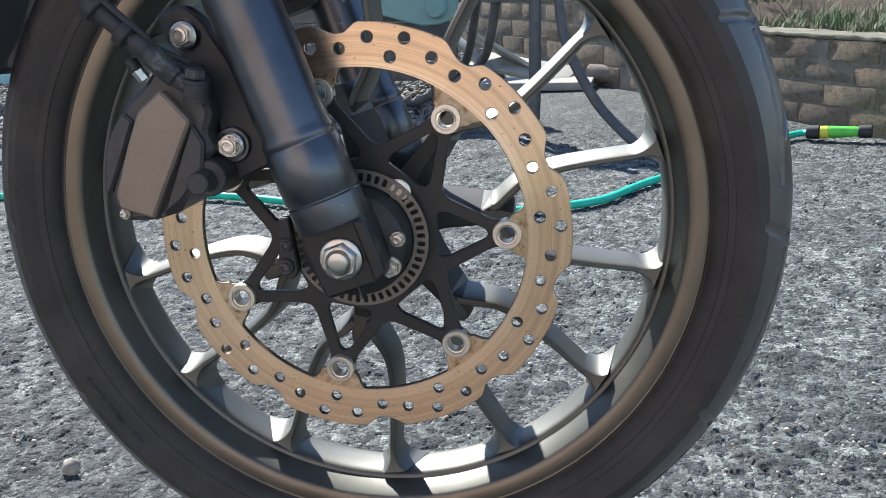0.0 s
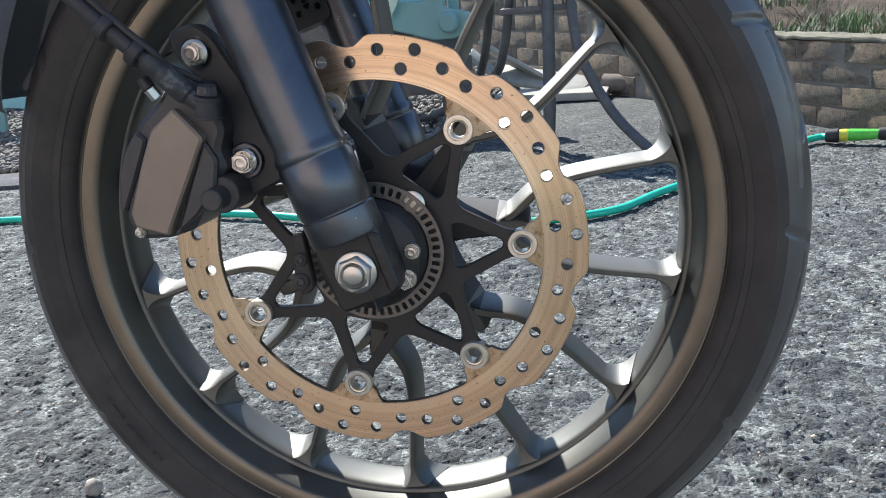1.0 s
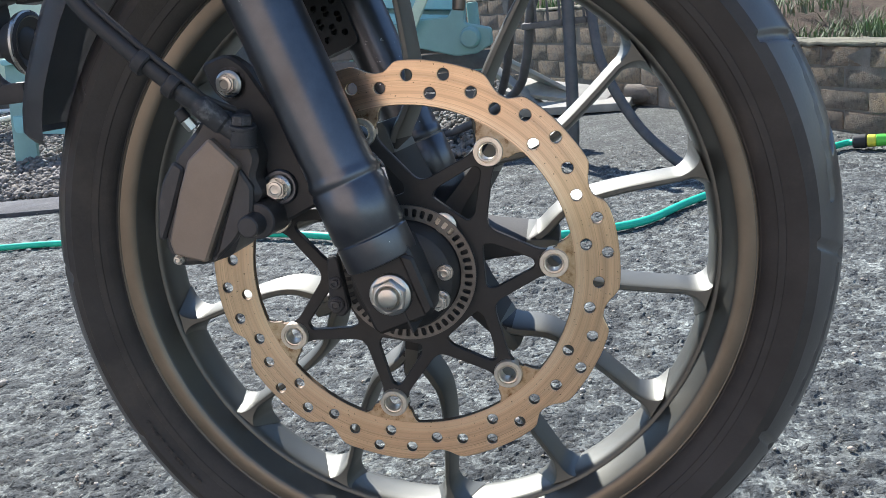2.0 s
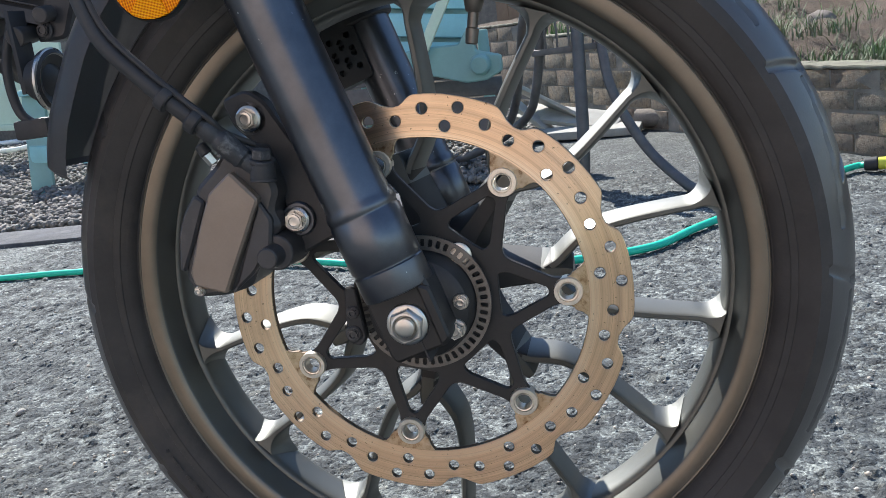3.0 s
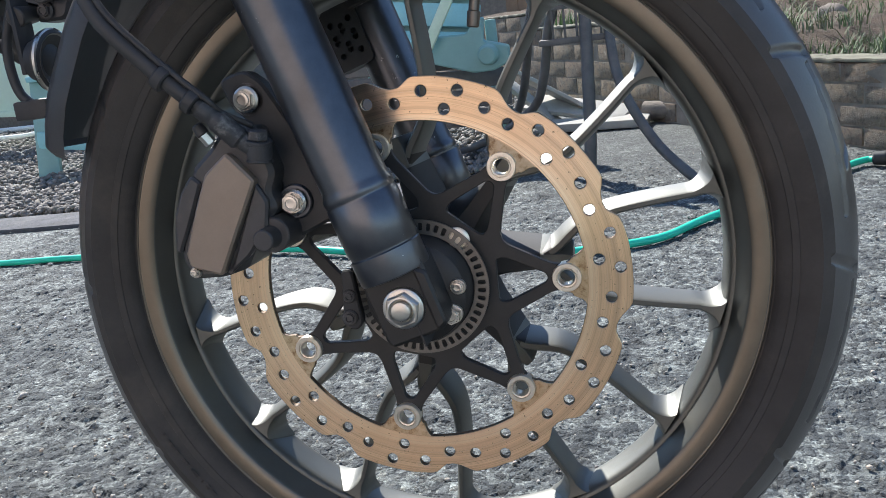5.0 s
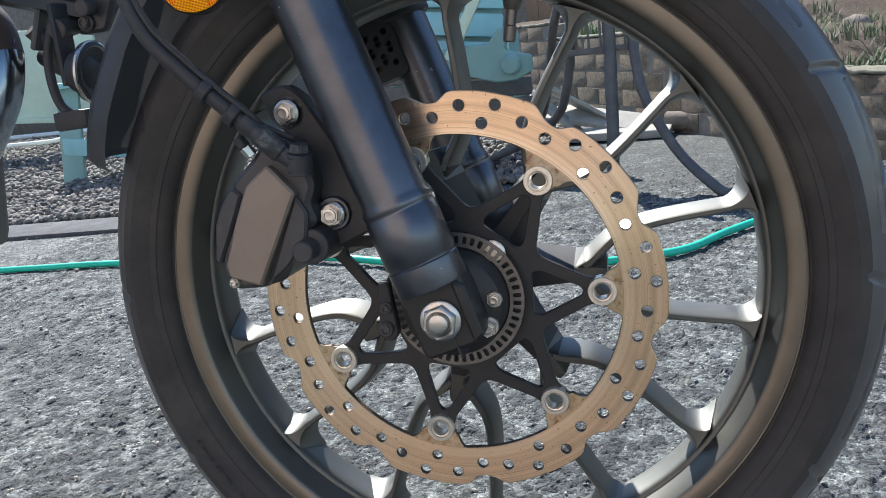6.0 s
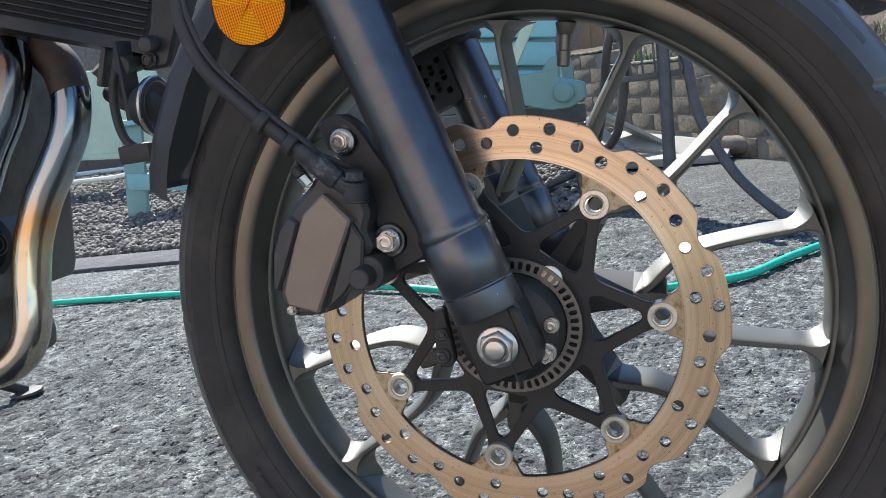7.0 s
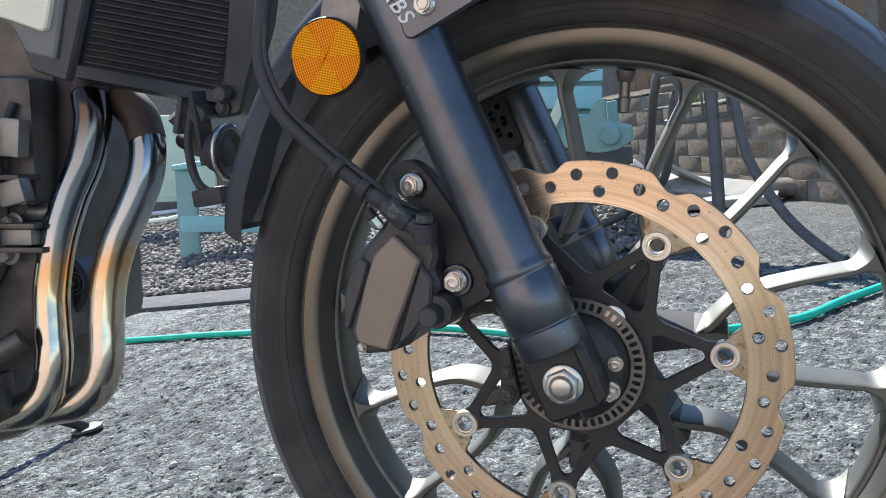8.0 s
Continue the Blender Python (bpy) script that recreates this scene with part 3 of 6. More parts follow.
def fork_leg(name, foot, label):
    """A lower fork leg: tube, collars, and the split lug that clamps the axle."""
    bm = bmesh.new()
    prof = [(0.0215, 0.0215), (0.0246, 0.0222), (0.0252, 0.0240), (0.0252, 0.0400), (0.0242, 0.0410), (0.0242, 0.0425), (0.0254, 0.0440), (0.0255, 0.0770), (0.0246, 0.0782), (0.0246, 0.0800),
            (0.0252, 0.0812), (0.0252, 0.0845), (0.0242, 0.0870), (0.0236, 0.0900), (0.0234, 0.235), (0.0245, 0.30), (0.0245, 0.55)]
    lathe(bm, prof, 48, False, foot, FORK_DIR)
    leg = part(name, bm, FORK, moto, label, 40)
    side = Vector((FORK_DIR.z, 0, -FORK_DIR.x))
    m = Matrix.Translation(foot) @ Matrix((side, (0, 1, 0), FORK_DIR)).transposed().to_4x4()
    bm = bmesh.new()
    out = rounded([(-0.0195, -0.0235), (0.0185, -0.0235), (0.0228, -0.0190), (0.0240, 0.0150), (0.0225, 0.0300), (-0.0210, 0.0300), (-0.0225, 0.0150), (-0.0222, -0.0190)], 0.004)
    plate(bm, out, -0.0130, 0.0300, 0.0022, m=m)
    rim_lug = rounded([(0.0150, -0.0225), (0.0232, -0.0190), (0.0243, 0.0180), (0.0160, 0.0240)], 0.003)
    plate(bm, rim_lug, -0.0165, -0.0120, 0.0018, m=m)
    part("axle_lug", bm, CARRIER, leg)
    return leg


leg_near = fork_leg("fork_leg", FORK_FOOT, "satin black fork leg")
leg_far = fork_leg("fork_leg", FORK_FOOT + Vector((0, 2 * (YW + 0.046), 0)), "satin black far fork leg")
bm = bmesh.new()
lathe(bm, [(0.0001, -0.0710), (0.0046, -0.0711), (0.0064, -0.0703), (0.0069, -0.0685), (0.0069, -0.0555), (0.0001, -0.0555)], 40)
nut = part("axle_nut", bm, STEEL, moto, "bright steel flanged axle nut")
bm = bmesh.new()
lathe(bm, [(0.0066, -0.0630), (0.0124, -0.0630), (0.0140, -0.0620), (0.0145, -0.0600), (0.0143, -0.0580), (0.0066, -0.0580)], 48)
plate(bm, circle2(0, 0, 0.0122, 6, 0.3), -0.0680, -0.0625, 0.0008, [circle2(0, 0, 0.0086, 24)])
lathe(bm, [(0.0070, -0.0673), (0.0086, -0.0689), (0.0096, -0.0685), (0.0098, -0.0655), (0.0070, -0.0655)], 40)
part("flange", bm, STEEL, nut)


def hexbolt(name, centre, r, parent, label="", h=0.008, axis=(0, -1, 0), material=None, washer=1.35, dome=True):
    """A flanged hexagon bolt head that faces along axis."""
    m = Matrix.Translation(centre) @ Vector((0, -1, 0)).rotation_difference(Vector(axis)).to_matrix().to_4x4()
    bm = bmesh.new()
    lathe(bm, [(0.0005, 0.0), (r * washer, 0.0), (r * washer, -0.0012), (r * 1.1, -0.0022), (0.0005, -0.0022)], 28)
    slab(bm, [circle2(0, 0, r, 6, 0.4)], -0.0021, -h)
    if dome:
        lathe(bm, [(r * 0.55, -h + 0.0003), (r * 0.78, -h - 0.0001), (r * 0.74, -h - 0.0012), (r * 0.5, -h - 0.0014), (r * 0.45, -h - 0.0004), (0.0005, -h - 0.0002)], 24, False)
    bm.transform(m)
    return part(name, bm, material or STEEL, parent, label, 30)


def amber(name, lo, hi, turn):
    """Moulded prisms in rows under a clear orange face; their bright and dark sides are put into the colour."""
    m, nt, b = nodes_of(name)
    sep = nt.nodes.new("ShaderNodeSeparateXYZ")
    nt.links.new(nt.nodes.new("ShaderNodeTexCoord").outputs["Object"], sep.inputs[0])
    x, z = sep.outputs[0], sep.outputs[2]
    c, s = math.cos(radians(turn)), math.sin(radians(turn))
    u = math_node(nt, "ADD", math_node(nt, "MULTIPLY", x, c), math_node(nt, "MULTIPLY", z, s))
    v = math_node(nt, "ADD", math_node(nt, "MULTIPLY", x, -s), math_node(nt, "MULTIPLY", z, c))
    rows = math_node(nt, "SINE", math_node(nt, "MULTIPLY", u, 2 * math.pi / 0.0018))
    cells = math_node(nt, "SINE", math_node(nt, "MULTIPLY", v, 2 * math.pi / 0.0021))
    f = math_node(nt, "MULTIPLY_ADD", math_node(nt, "ADD", rows, math_node(nt, "MULTIPLY", cells, 0.6)), 0.3, 0.5)
    nt.links.new(ramp(nt, f, [(0.15, tuple(k * 0.62 for k in lo)), (0.5, lo), (0.85, hi)]), b.inputs["Base Color"])
    b.inputs["Specular IOR Level"].default_value = 0.12
    b.inputs["Roughness"].default_value = 0.25
    bump(nt, b, f, 0.5, 0.0008)
    return m


def heat_steel():
    """Stainless pipe, straw and copper where it has been hot, bluer and darker towards the top."""
    m, nt, b = nodes_of("heat_tinted_steel")
    sep = nt.nodes.new("ShaderNodeSeparateXYZ")
    nt.links.new(nt.nodes.new("ShaderNodeTexCoord").outputs["Object"], sep.inputs[0])
    n = tex(nt, 14.0, 4)
    z = math_node(nt, "ADD", sep.outputs[2], math_node(nt, "MULTIPLY_ADD", n.outputs[0], 0.05, -0.025))
    f = math_node(nt, "MULTIPLY_ADD", z, 2.7, 0.10)
    c = ramp(nt, f, [(0.0, (0.40, 0.36, 0.30)), (0.20, (0.56, 0.52, 0.45)), (0.34, (0.60, 0.50, 0.34)), (0.42, (0.58, 0.36, 0.18)), (0.50, (0.40, 0.42, 0.43)), (0.60, (0.28, 0.34, 0.40)), (0.74, (0.20, 0.23, 0.26)), (0.84, (0.10, 0.075, 0.06))])
    d = tex(nt, 45.0, 6, 0.7)
    c = mix(nt, ramp(nt, d.outputs[0], [(0.55, (0, 0, 0)), (0.75, (0.5, 0.5, 0.5))]), c, (0.16, 0.12, 0.09))
    nt.links.new(c, b.inputs["Base Color"])
    b.inputs["Metallic"].default_value = 1.0
    nt.links.new(math_node(nt, "MULTIPLY_ADD", n.outputs[0], 0.14, 0.10), b.inputs["Roughness"])
    return m


# facets that catch the light differently, put in as two amber tones
LENS = [amber("amber_lens", (1.0, 0.29, 0.001), (1.0, 0.50, 0.01), 68), amber("dim_amber_lens", (1.0, 0.22, 0.001), (1.0, 0.42, 0.01), 8)]
PIPE = heat_steel()
FLAP = plain("scuffed_grey_black_plastic", (0.128, 0.128, 0.131), 0.33, var=0.15, scale=18, grain=500, dirt=(0.204, 0.187, 0.170), dirt_amount=0.3)
GREY_PANEL = plain("grey_plastic_panel", (0.200, 0.196, 0.190), 0.6, var=0.15, scale=20, grain=500)
CREAM = plain("cream_plastic_panel", (0.900, 0.890, 0.700), 0.35, var=0.05, scale=10, grain=300)
WHITE = plain("white_marking", (0.820, 0.820, 0.820), 0.45, var=0.08, scale=60, grain=400)
ALLOY = plain("dull_alloy", (0.30, 0.29, 0.27), 0.45, 0.6, var=0.2, scale=40, grain=500, dirt=(0.10, 0.08, 0.06), dirt_amount=0.5)
ALLOY_DARK = plain("oily_grey_alloy", (0.120, 0.108, 0.098), 0.45, 0.5, var=0.5, scale=25, grain=300, bumpy=0.4, dirt=(0.03, 0.026, 0.022), dirt_amount=0.7)
RAD = plain("radiator_black", (0.017, 0.017, 0.020), 0.6, var=0.4, scale=40, grain=600, bumpy=0.3, dirt=(0.085, 0.068, 0.051), dirt_amount=0.3, spec=0.3)
RAD_FRAME = plain("radiator_frame_black", (0.034, 0.036, 0.041), 0.4, var=0.3, scale=30, grain=600)
RUST = plain("rusty_pipe", (0.062, 0.042, 0.034), 0.6, 0.3, var=0.35, scale=50, grain=500, bumpy=0.4)


def build_caliper():
    body = rounded([(-0.121, 0.122), (-0.112, 0.133), (-0.088, 0.131), (-0.083, 0.112), (-0.080, 0.098), (-0.086, 0.086), (-0.082, 0.074), (-0.094, 0.062), (-0.102, 0.050), (-0.112, 0.034), (-0.131, 0.0295), (-0.152, 0.0300), (-0.160, 0.043), (-0.158, 0.066), (-0.146, 0.088), (-0.139, 0.108)], 0.004)
    bm = plate(bmesh.new(), body, -0.047, -0.006, 0.0035)
    cal = part("brake_caliper", bm, CAL_DARK, moto, "dark two-piston brake caliper with a grey-brown face")
    face = [(-0.1085, 0.1165), (-0.0915, 0.0955), (-0.1275, 0.0325), (-0.1500, 0.0405), (-0.1515, 0.0500), (-0.1375, 0.0820), (-0.1265, 0.1035)]
    bm = plate(bmesh.new(), rounded(face, 0.002, 2), -0.0555, -0.0465, 0.0016)
    part("face_plate", bm, CALIPER, cal, "flat grey-brown caliper face")
    # lower shoulder beside the face
    bm = plate(bmesh.new(), rounded([(-0.093, 0.094), (-0.086, 0.080), (-0.090, 0.062), (-0.106, 0.044), (-0.125, 0.031), (-0.121, 0.037)], 0.003), -0.0515, -0.046, 0.0018)
    part("shoulder", bm, CAL_DARK, cal)
    bm = plate(bmesh.new(), rounded([(-0.140, 0.104), (-0.133, 0.098), (-0.146, 0.072), (-0.158, 0.050), (-0.162, 0.052), (-0.157, 0.078), (-0.150, 0.092)], 0.003), -0.0500, -0.030, 0.0018)
    part("shoulder", bm, CAL_DARK, cal)
    # slide pin boss and bracket
    bm = round_bar(bmesh.new(), (-0.0905, -0.061, 0.0550), (-0.088, -0.020, 0.0560), 0.0075, 0.0092, 28)
    round_bar(bm, (-0.0885, -0.048, 0.0562), (-0.0880, -0.015, 0.0565), 0.0125, 0.0135, 28)
    part("slide_pin", bm, CAL_DARK, cal)
    bm = plate(bmesh.new(), rounded([(-0.118, 0.165), (-0.098, 0.170), (-0.086, 0.160), (-0.060, 0.110), (-0.040, 0.084), (-0.050, 0.060), (-0.075, 0.050), (-0.090, 0.048), (-0.096, 0.062), (-0.084, 0.085), (-0.092, 0.125), (-0.112, 0.145)], 0.006), -0.026, -0.012, 0.002)
    part("bracket", bm, BLACK, cal, "black caliper bracket")
    for c in ((-0.0985, -0.028, 0.1495), (-0.0755, -0.031, 0.0752)):
        bm = round_bar(bmesh.new(), Vector(c) + Vector((0, 0.002, 0)), Vector(c) + Vector((0, 0.02, 0)), 0.0125, 0.0135, 28)
        part("bolt_boss", bm, FORK, cal)
        hexbolt("mounting_bolt", c, 0.0068, cal, "bright flanged steel bolt", 0.0075)
    hexbolt("cover_bolt", (-0.1505, -0.047, 0.0355), 0.0032, cal, "", 0.004, washer=1.3)
    # bleed nipple
    bm = round_bar(bmesh.new(), (-0.1215, -0.046, 0.1235), (-0.1255, -0.048, 0.1310), 0.0042, 0.0042, 6, 0.0004)
    nipple = part("bleed_nipple", bm, STEEL, cal, "small steel bleed nipple")
    bm = round_bar(bmesh.new(), (-0.1248, -0.048, 0.1298), (-0.1285, -0.049, 0.1375), 0.0046, 0.0040, 18, 0.001)
    part("dust_cap", bm, BLACK, nipple, "black rubber dust cap")
    # banjo union and bolt
    bm = round_bar(bmesh.new(), (-0.0865, -0.050, 0.1085), (-0.0845, -0.052, 0.1205), 0.0088, 0.0088, 28)
    round_bar(bm, (-0.0848, -0.052, 0.1200), (-0.0840, -0.0525, 0.1225), 0.0092, 0.0092, 28, 0.0004)
    round_bar(bm, (-0.0842, -0.0525, 0.1222), (-0.0830, -0.0530, 0.1285), 0.0072, 0.0068, 6, 0.0006)
    round_bar(bm, (-0.0868, -0.050, 0.1070), (-0.0865, -0.050, 0.1090), 0.0092, 0.0092, 28, 0.0004)
    part("banjo_bolt", bm, SCUFF, cal, "worn dark banjo bolt")
    bm = tube(bmesh.new(), [(-0.0880, -0.052, 0.1160), (-0.0980, -0.055, 0.1260), (-0.1060, -0.060, 0.1370), (-0.1160, -0.064, 0.1490)], lambda t: 0.0062 + 0.0016 * (0.25 < t < 0.75) + 0.001 * (t > 0.8), 18, 8)
    part("hose_union", bm, SCUFF, cal, "scuffed crimped hose end")
    return cal


cal = build_caliper()
line = [(-0.1150, -0.064, 0.1480), (-0.1310, -0.066, 0.1645), (-0.1505, -0.067, 0.1855), (-0.1715, -0.067, 0.2105), (-0.1815, -0.066, 0.2330), (-0.1850, -0.065, 0.2530), (-0.1820, -0.063, 0.2760), (-0.1670, -0.056, 0.3350), (-0.145, -0.04, 0.45)]
brake_line = part("brake_line", tube(bmesh.new(), line, 0.0058, 18, 10), BLACK, moto, "black rubber brake hose")
wire = [(Vector(p) + Vector((0.0060, -0.0025, 0.0050))) for p in line[:7]]
wire = [(-0.090, -0.045, 0.132), (-0.104, -0.058, 0.1430)] + wire[0:]
part("sensor_cable", tube(bmesh.new(), wire, 0.0022, 10, 8), BLACK, brake_line, "thin black sensor cable")
bm = bmesh.new()
for p, q in ((line[0], line[1]), (line[1], line[2])):
    c = Vector(p).lerp(Vector(q), 0.15)
    d = (Vector(q) - Vector(p)).normalized()
    round_bar(bm, c, c + d * 0.008, 0.0092, 0.0092, 20, 0.001)
part("clip", bm, BLACK, brake_line)


def build_reflector():
    c = Vector((-0.1345, -0.060, 0.2485))
    bm = bmesh.new()
    lathe(bm, [(0.0001, 0.006), (0.0272, 0.006), (0.0281, 0.004), (0.0281, -0.0015), (0.0274, -0.003), (0.0266, -0.0015), (0.0001, -0.001)], 56)
    bm.transform(Matrix.Translation(c))
    ref = part("side_reflector", bm, BLACK, moto, "round amber side reflector in a black rim")
    for k in range(6):                                   # six facets, tilted in turn
        a0, a1 = 60 * k, 60 * (k + 1)
        bm = bmesh.new()
        lo, hi = (-0.0038, -0.0024) if k % 2 else (-0.0024, -0.0038)
        top = [bm.verts.new(polar(0.0001, (a0 + a1) / 2, lo))] + [bm.verts.new(polar(0.0265, a0 + (a1 - a0) * j / 8, hi)) for j in range(9)]
        bot = [bm.verts.new(Vector((v.co.x, -0.0010, v.co.z))) for v in top]
        for j in range(1, 9):
            bm.faces.new((top[0], top[j], top[j + 1]))
        for j in range(10):
            bm.faces.new((top[j], top[(j + 1) % 10], bot[(j + 1) % 10], bot[j]))
        bm.transform(Matrix.Translation(c) @ pose(0, 0, 0, 0, 8, 0))
        part("lens", bm, LENS[k % 2], ref, "amber prismatic lens")
    bm = bmesh.new()
    box(bm, (0.03, 0.004, 0.05), Matrix.Translation(c + Vector((0.012, 0.009, 0.03))) @ pose(0, 0, 0, 0, 20, 0), 0.001)
    part("stay", bm, ALLOY, ref)


build_reflector()


def build_mudguard():
    """The fork-mounted mudguard: a thin shell that follows the tyre, with a flap down behind it and a side plate on the leg."""
    bm = bmesh.new()
    stations = [(124 - 5.0 * k) for k in range(15)]
    cross = [(-0.074, -0.055), (-0.072, -0.020), (-0.062, 0.002), (-0.035, 0.012), (0, 0.015), (0.035, 0.012), (0.062, 0.002), (0.072, -0.020), (0.074, -0.055)]
    rows = []
    for i, deg in enumerate(stations):
        w = 1.0 if i > 2 else 0.86 + 0.05 * i
        row = []
        for y, dr in cross:
            drop = dr if i > 2 else dr * (0.55 + 0.15 * i)
            row.append(bm.verts.new(polar(0.333 + drop, deg, YW + y * w)))
        rows.append(row)
    for p, q in zip(rows, rows[1:]):
        for i in range(len(cross) - 1):
            bm.faces.new((p[i], p[i + 1], q[i + 1], q[i]))
    bmesh.ops.solidify(bm, geom=bm.faces[:], thickness=0.003)
    guard = part("mudguard", bm, BLACK, moto, "black plastic front mudguard")
    # rear flap seen behind the tyre
    bm = bmesh.new()
    prof = [(156.3, 0.331), (155.6, 0.3345), (152.5, 0.3365), (148, 0.3385), (144, 0.3410), (138, 0.3465), (132, 0.3520), (125, 0.3560), (118, 0.3580)]
    rows = []
    for i, (deg, r) in enumerate(prof):
        w = 0.056 + 0.012 * min(1, i / 3)
        row = []
        for k in range(13):
            s = -1 + k / 6
            drop = 0.030 * abs(s) ** 3.5
            row.append(bm.verts.new(polar(r - drop, deg, YW + math.sin(s * 1.571) * w)))
        rows.append(row)
    for p, q in zip(rows, rows[1:]):
        for i in range(12):
            bm.faces.new((p[i], p[i + 1], q[i + 1], q[i]))
    bmesh.ops.solidify(bm, geom=bm.faces[:], thickness=0.003)
    part("rear_flap", bm, FLAP, guard, "matt black mudguard flap")
    # side plate with white lettering that cannot be read
    shape = [(-0.082, 0.318), (-0.0705, 0.2490), (-0.0655, 0.2465), (-0.0480, 0.2520), (-0.0120, 0.2640), (0.02, 0.320)]
    bm = plate(bmesh.new(), rounded(shape, 0.004), -0.0715, -0.0660, 0.001)
    side = part("side_plate", bm, FORK, guard, "dark blue-black side plate with white marks")
    hexbolt("plate_bolt", (-0.053, -0.0712, 0.2670), 0.0058, side, "bright steel bolt", 0.006)
    cu = bpy.data.curves.new("lettering", "FONT")
    cu.body, cu.size, cu.space_character, cu.extrude, cu.shear = "ABS", 0.0155, 1.15, 0.0003, 0.25
    cu.offset = 0.00015
    tmp = new("lettering_source", cu)
    me = bpy.data.meshes.new_from_object(tmp)
    bpy.data.objects.remove(tmp)
    me.materials.append(WHITE)
    d, up = Vector((0.457, 0, -0.890)), Vector((0.890, 0, 0.457))
    ob = part("lettering", me, None, side, "white lettering")
    ob.matrix_basis = Matrix.Translation(Vector((-0.0625, -0.0719, 0.2525)) - d * 0.036 - up * 0.0048) @ Matrix((d, up, d.cross(up))).transposed().to_4x4()


build_mudguard()


def build_hub_details():
    bm = lathe(bmesh.new(), [(0.012, -0.030), (0.030, -0.030), (0.036, -0.026), (0.0385, -0.018), (0.0385, -0.002), (0.012, -0.002)], 64)
    cover = part("wheel_spacer", bm, CARRIER, moto, "black sensor carrier beside the fork foot")
    hexbolt("cap_bolt", (0.0322, -0.0290, 0.0040), 0.0048, cover, "small steel socket bolt", 0.005, washer=1.2)
    hexbolt("sensor_bolt", (0.0262, -0.0290, -0.0150), 0.0062, cover, "bright zinc bolt", 0.009, washer=1.15)
    hexbolt("carrier_bolt", (0.0300, -0.0010, 0.0310), 0.0070, cover, "steel bolt behind the ring", 0.003, material=BOBBIN)
    bm = plate(bmesh.new(), rounded([(-0.0520, 0.022), (-0.0440, 0.022), (-0.0410, -0.018), (-0.0470, -0.0235), (-0.0560, -0.0190)], 0.004), -0.026, -0.019, 0.0012)
    link = part("cable_bracket", bm, BLACK, moto, "small black cable bracket")
    hexbolt("bracket_bolt", (-0.0480, -0.0262, 0.0030), 0.0036, link, "", 0.003, material=CAL_DARK)
    hexbolt("bracket_bolt", (-0.0500, -0.0262, -0.0130), 0.0045, link, "", 0.003, material=CAL_DARK)
    # pinch bolt and slit of the axle lug
    bm = bmesh.new()
    box(bm, (0.0012, 0.040, 0.020), Matrix.Translation((0.0085, -0.0395, -0.0185)) @ pose(0, 0, 0, 0, -16, 0))
    part("lug_slit", bm, BLACK, leg_near)
    # axle and far spacer
    bm = round_bar(bmesh.new(), (0, -0.05, 0), (0, 2 * YW + 0.05, 0), 0.0095, 0.0095, 24)
    round_bar(bm, (0, 0.140, 0), (0, 2 * YW + 0.03, 0), 0.020, 0.020, 32)
    part("axle", bm, STEEL_DARK, moto)
    # valve
    bm = bmesh.new()
    a, b = polar(0.2200, 75.2, YW), polar(0.1865, 74.6, YW)
    round_bar(bm, a, a.lerp(b, 0.28), 0.0080, 0.0062, 20)
    round_bar(bm, a.lerp(b, 0.25), a.lerp(b, 0.66), 0.0042, 0.0042, 16)
    round_bar(bm, a.lerp(b, 0.62), b, 0.0052, 0.0048, 16)
    part("valve", bm, STEEL_DARK, rim, "dark valve stem with a cap")
    # mudguard clamp block on the far leg
    f = FORK_FOOT + Vector((0, 2 * (YW + 0.046), 0))
    bm = bmesh.new()
    side = Vector((FORK_DIR.z, 0, -FORK_DIR.x))
    m = Matrix.Translation(f + FORK_DIR * 0.235 - side * 0.026 - Vector((0, 0.012, 0))) @ Matrix((side, (0, 1, 0), FORK_DIR)).transposed().to_4x4()
    holes = [circle2(-0.006 + 0.009 * (k % 3) , -0.042 + 0.0085 * (k // 3) + 0.004 * (k % 2), 0.0032, 6) for k in range(12)]
    slab(bm, [rounded([(-0.020, -0.055), (0.020, -0.055), (0.022, 0.100), (-0.022, 0.100)], 0.006), *holes], -0.014, 0.010, m=m)
    slab(bm, [rounded([(-0.020, -0.055), (0.020, -0.055), (0.022, 0.100), (-0.022, 0.100)], 0.006)], -0.004, 0.012, m=m)
    round_bar(bm, f + FORK_DIR * 0.228, f + FORK_DIR * 0.240, 0.0285, 0.0285, 40, 0.002)
    part("mudguard_bracket", bm, BLACK, leg_far, "black perforated mudguard bracket")
    bm = round_bar(bmesh.new(), f + FORK_DIR * 0.075, f + FORK_DIR * 0.080, 0.0250, 0.0250, 40, 0.001)
    part("collar", bm, STEEL_DARK, leg_far)


build_hub_details()


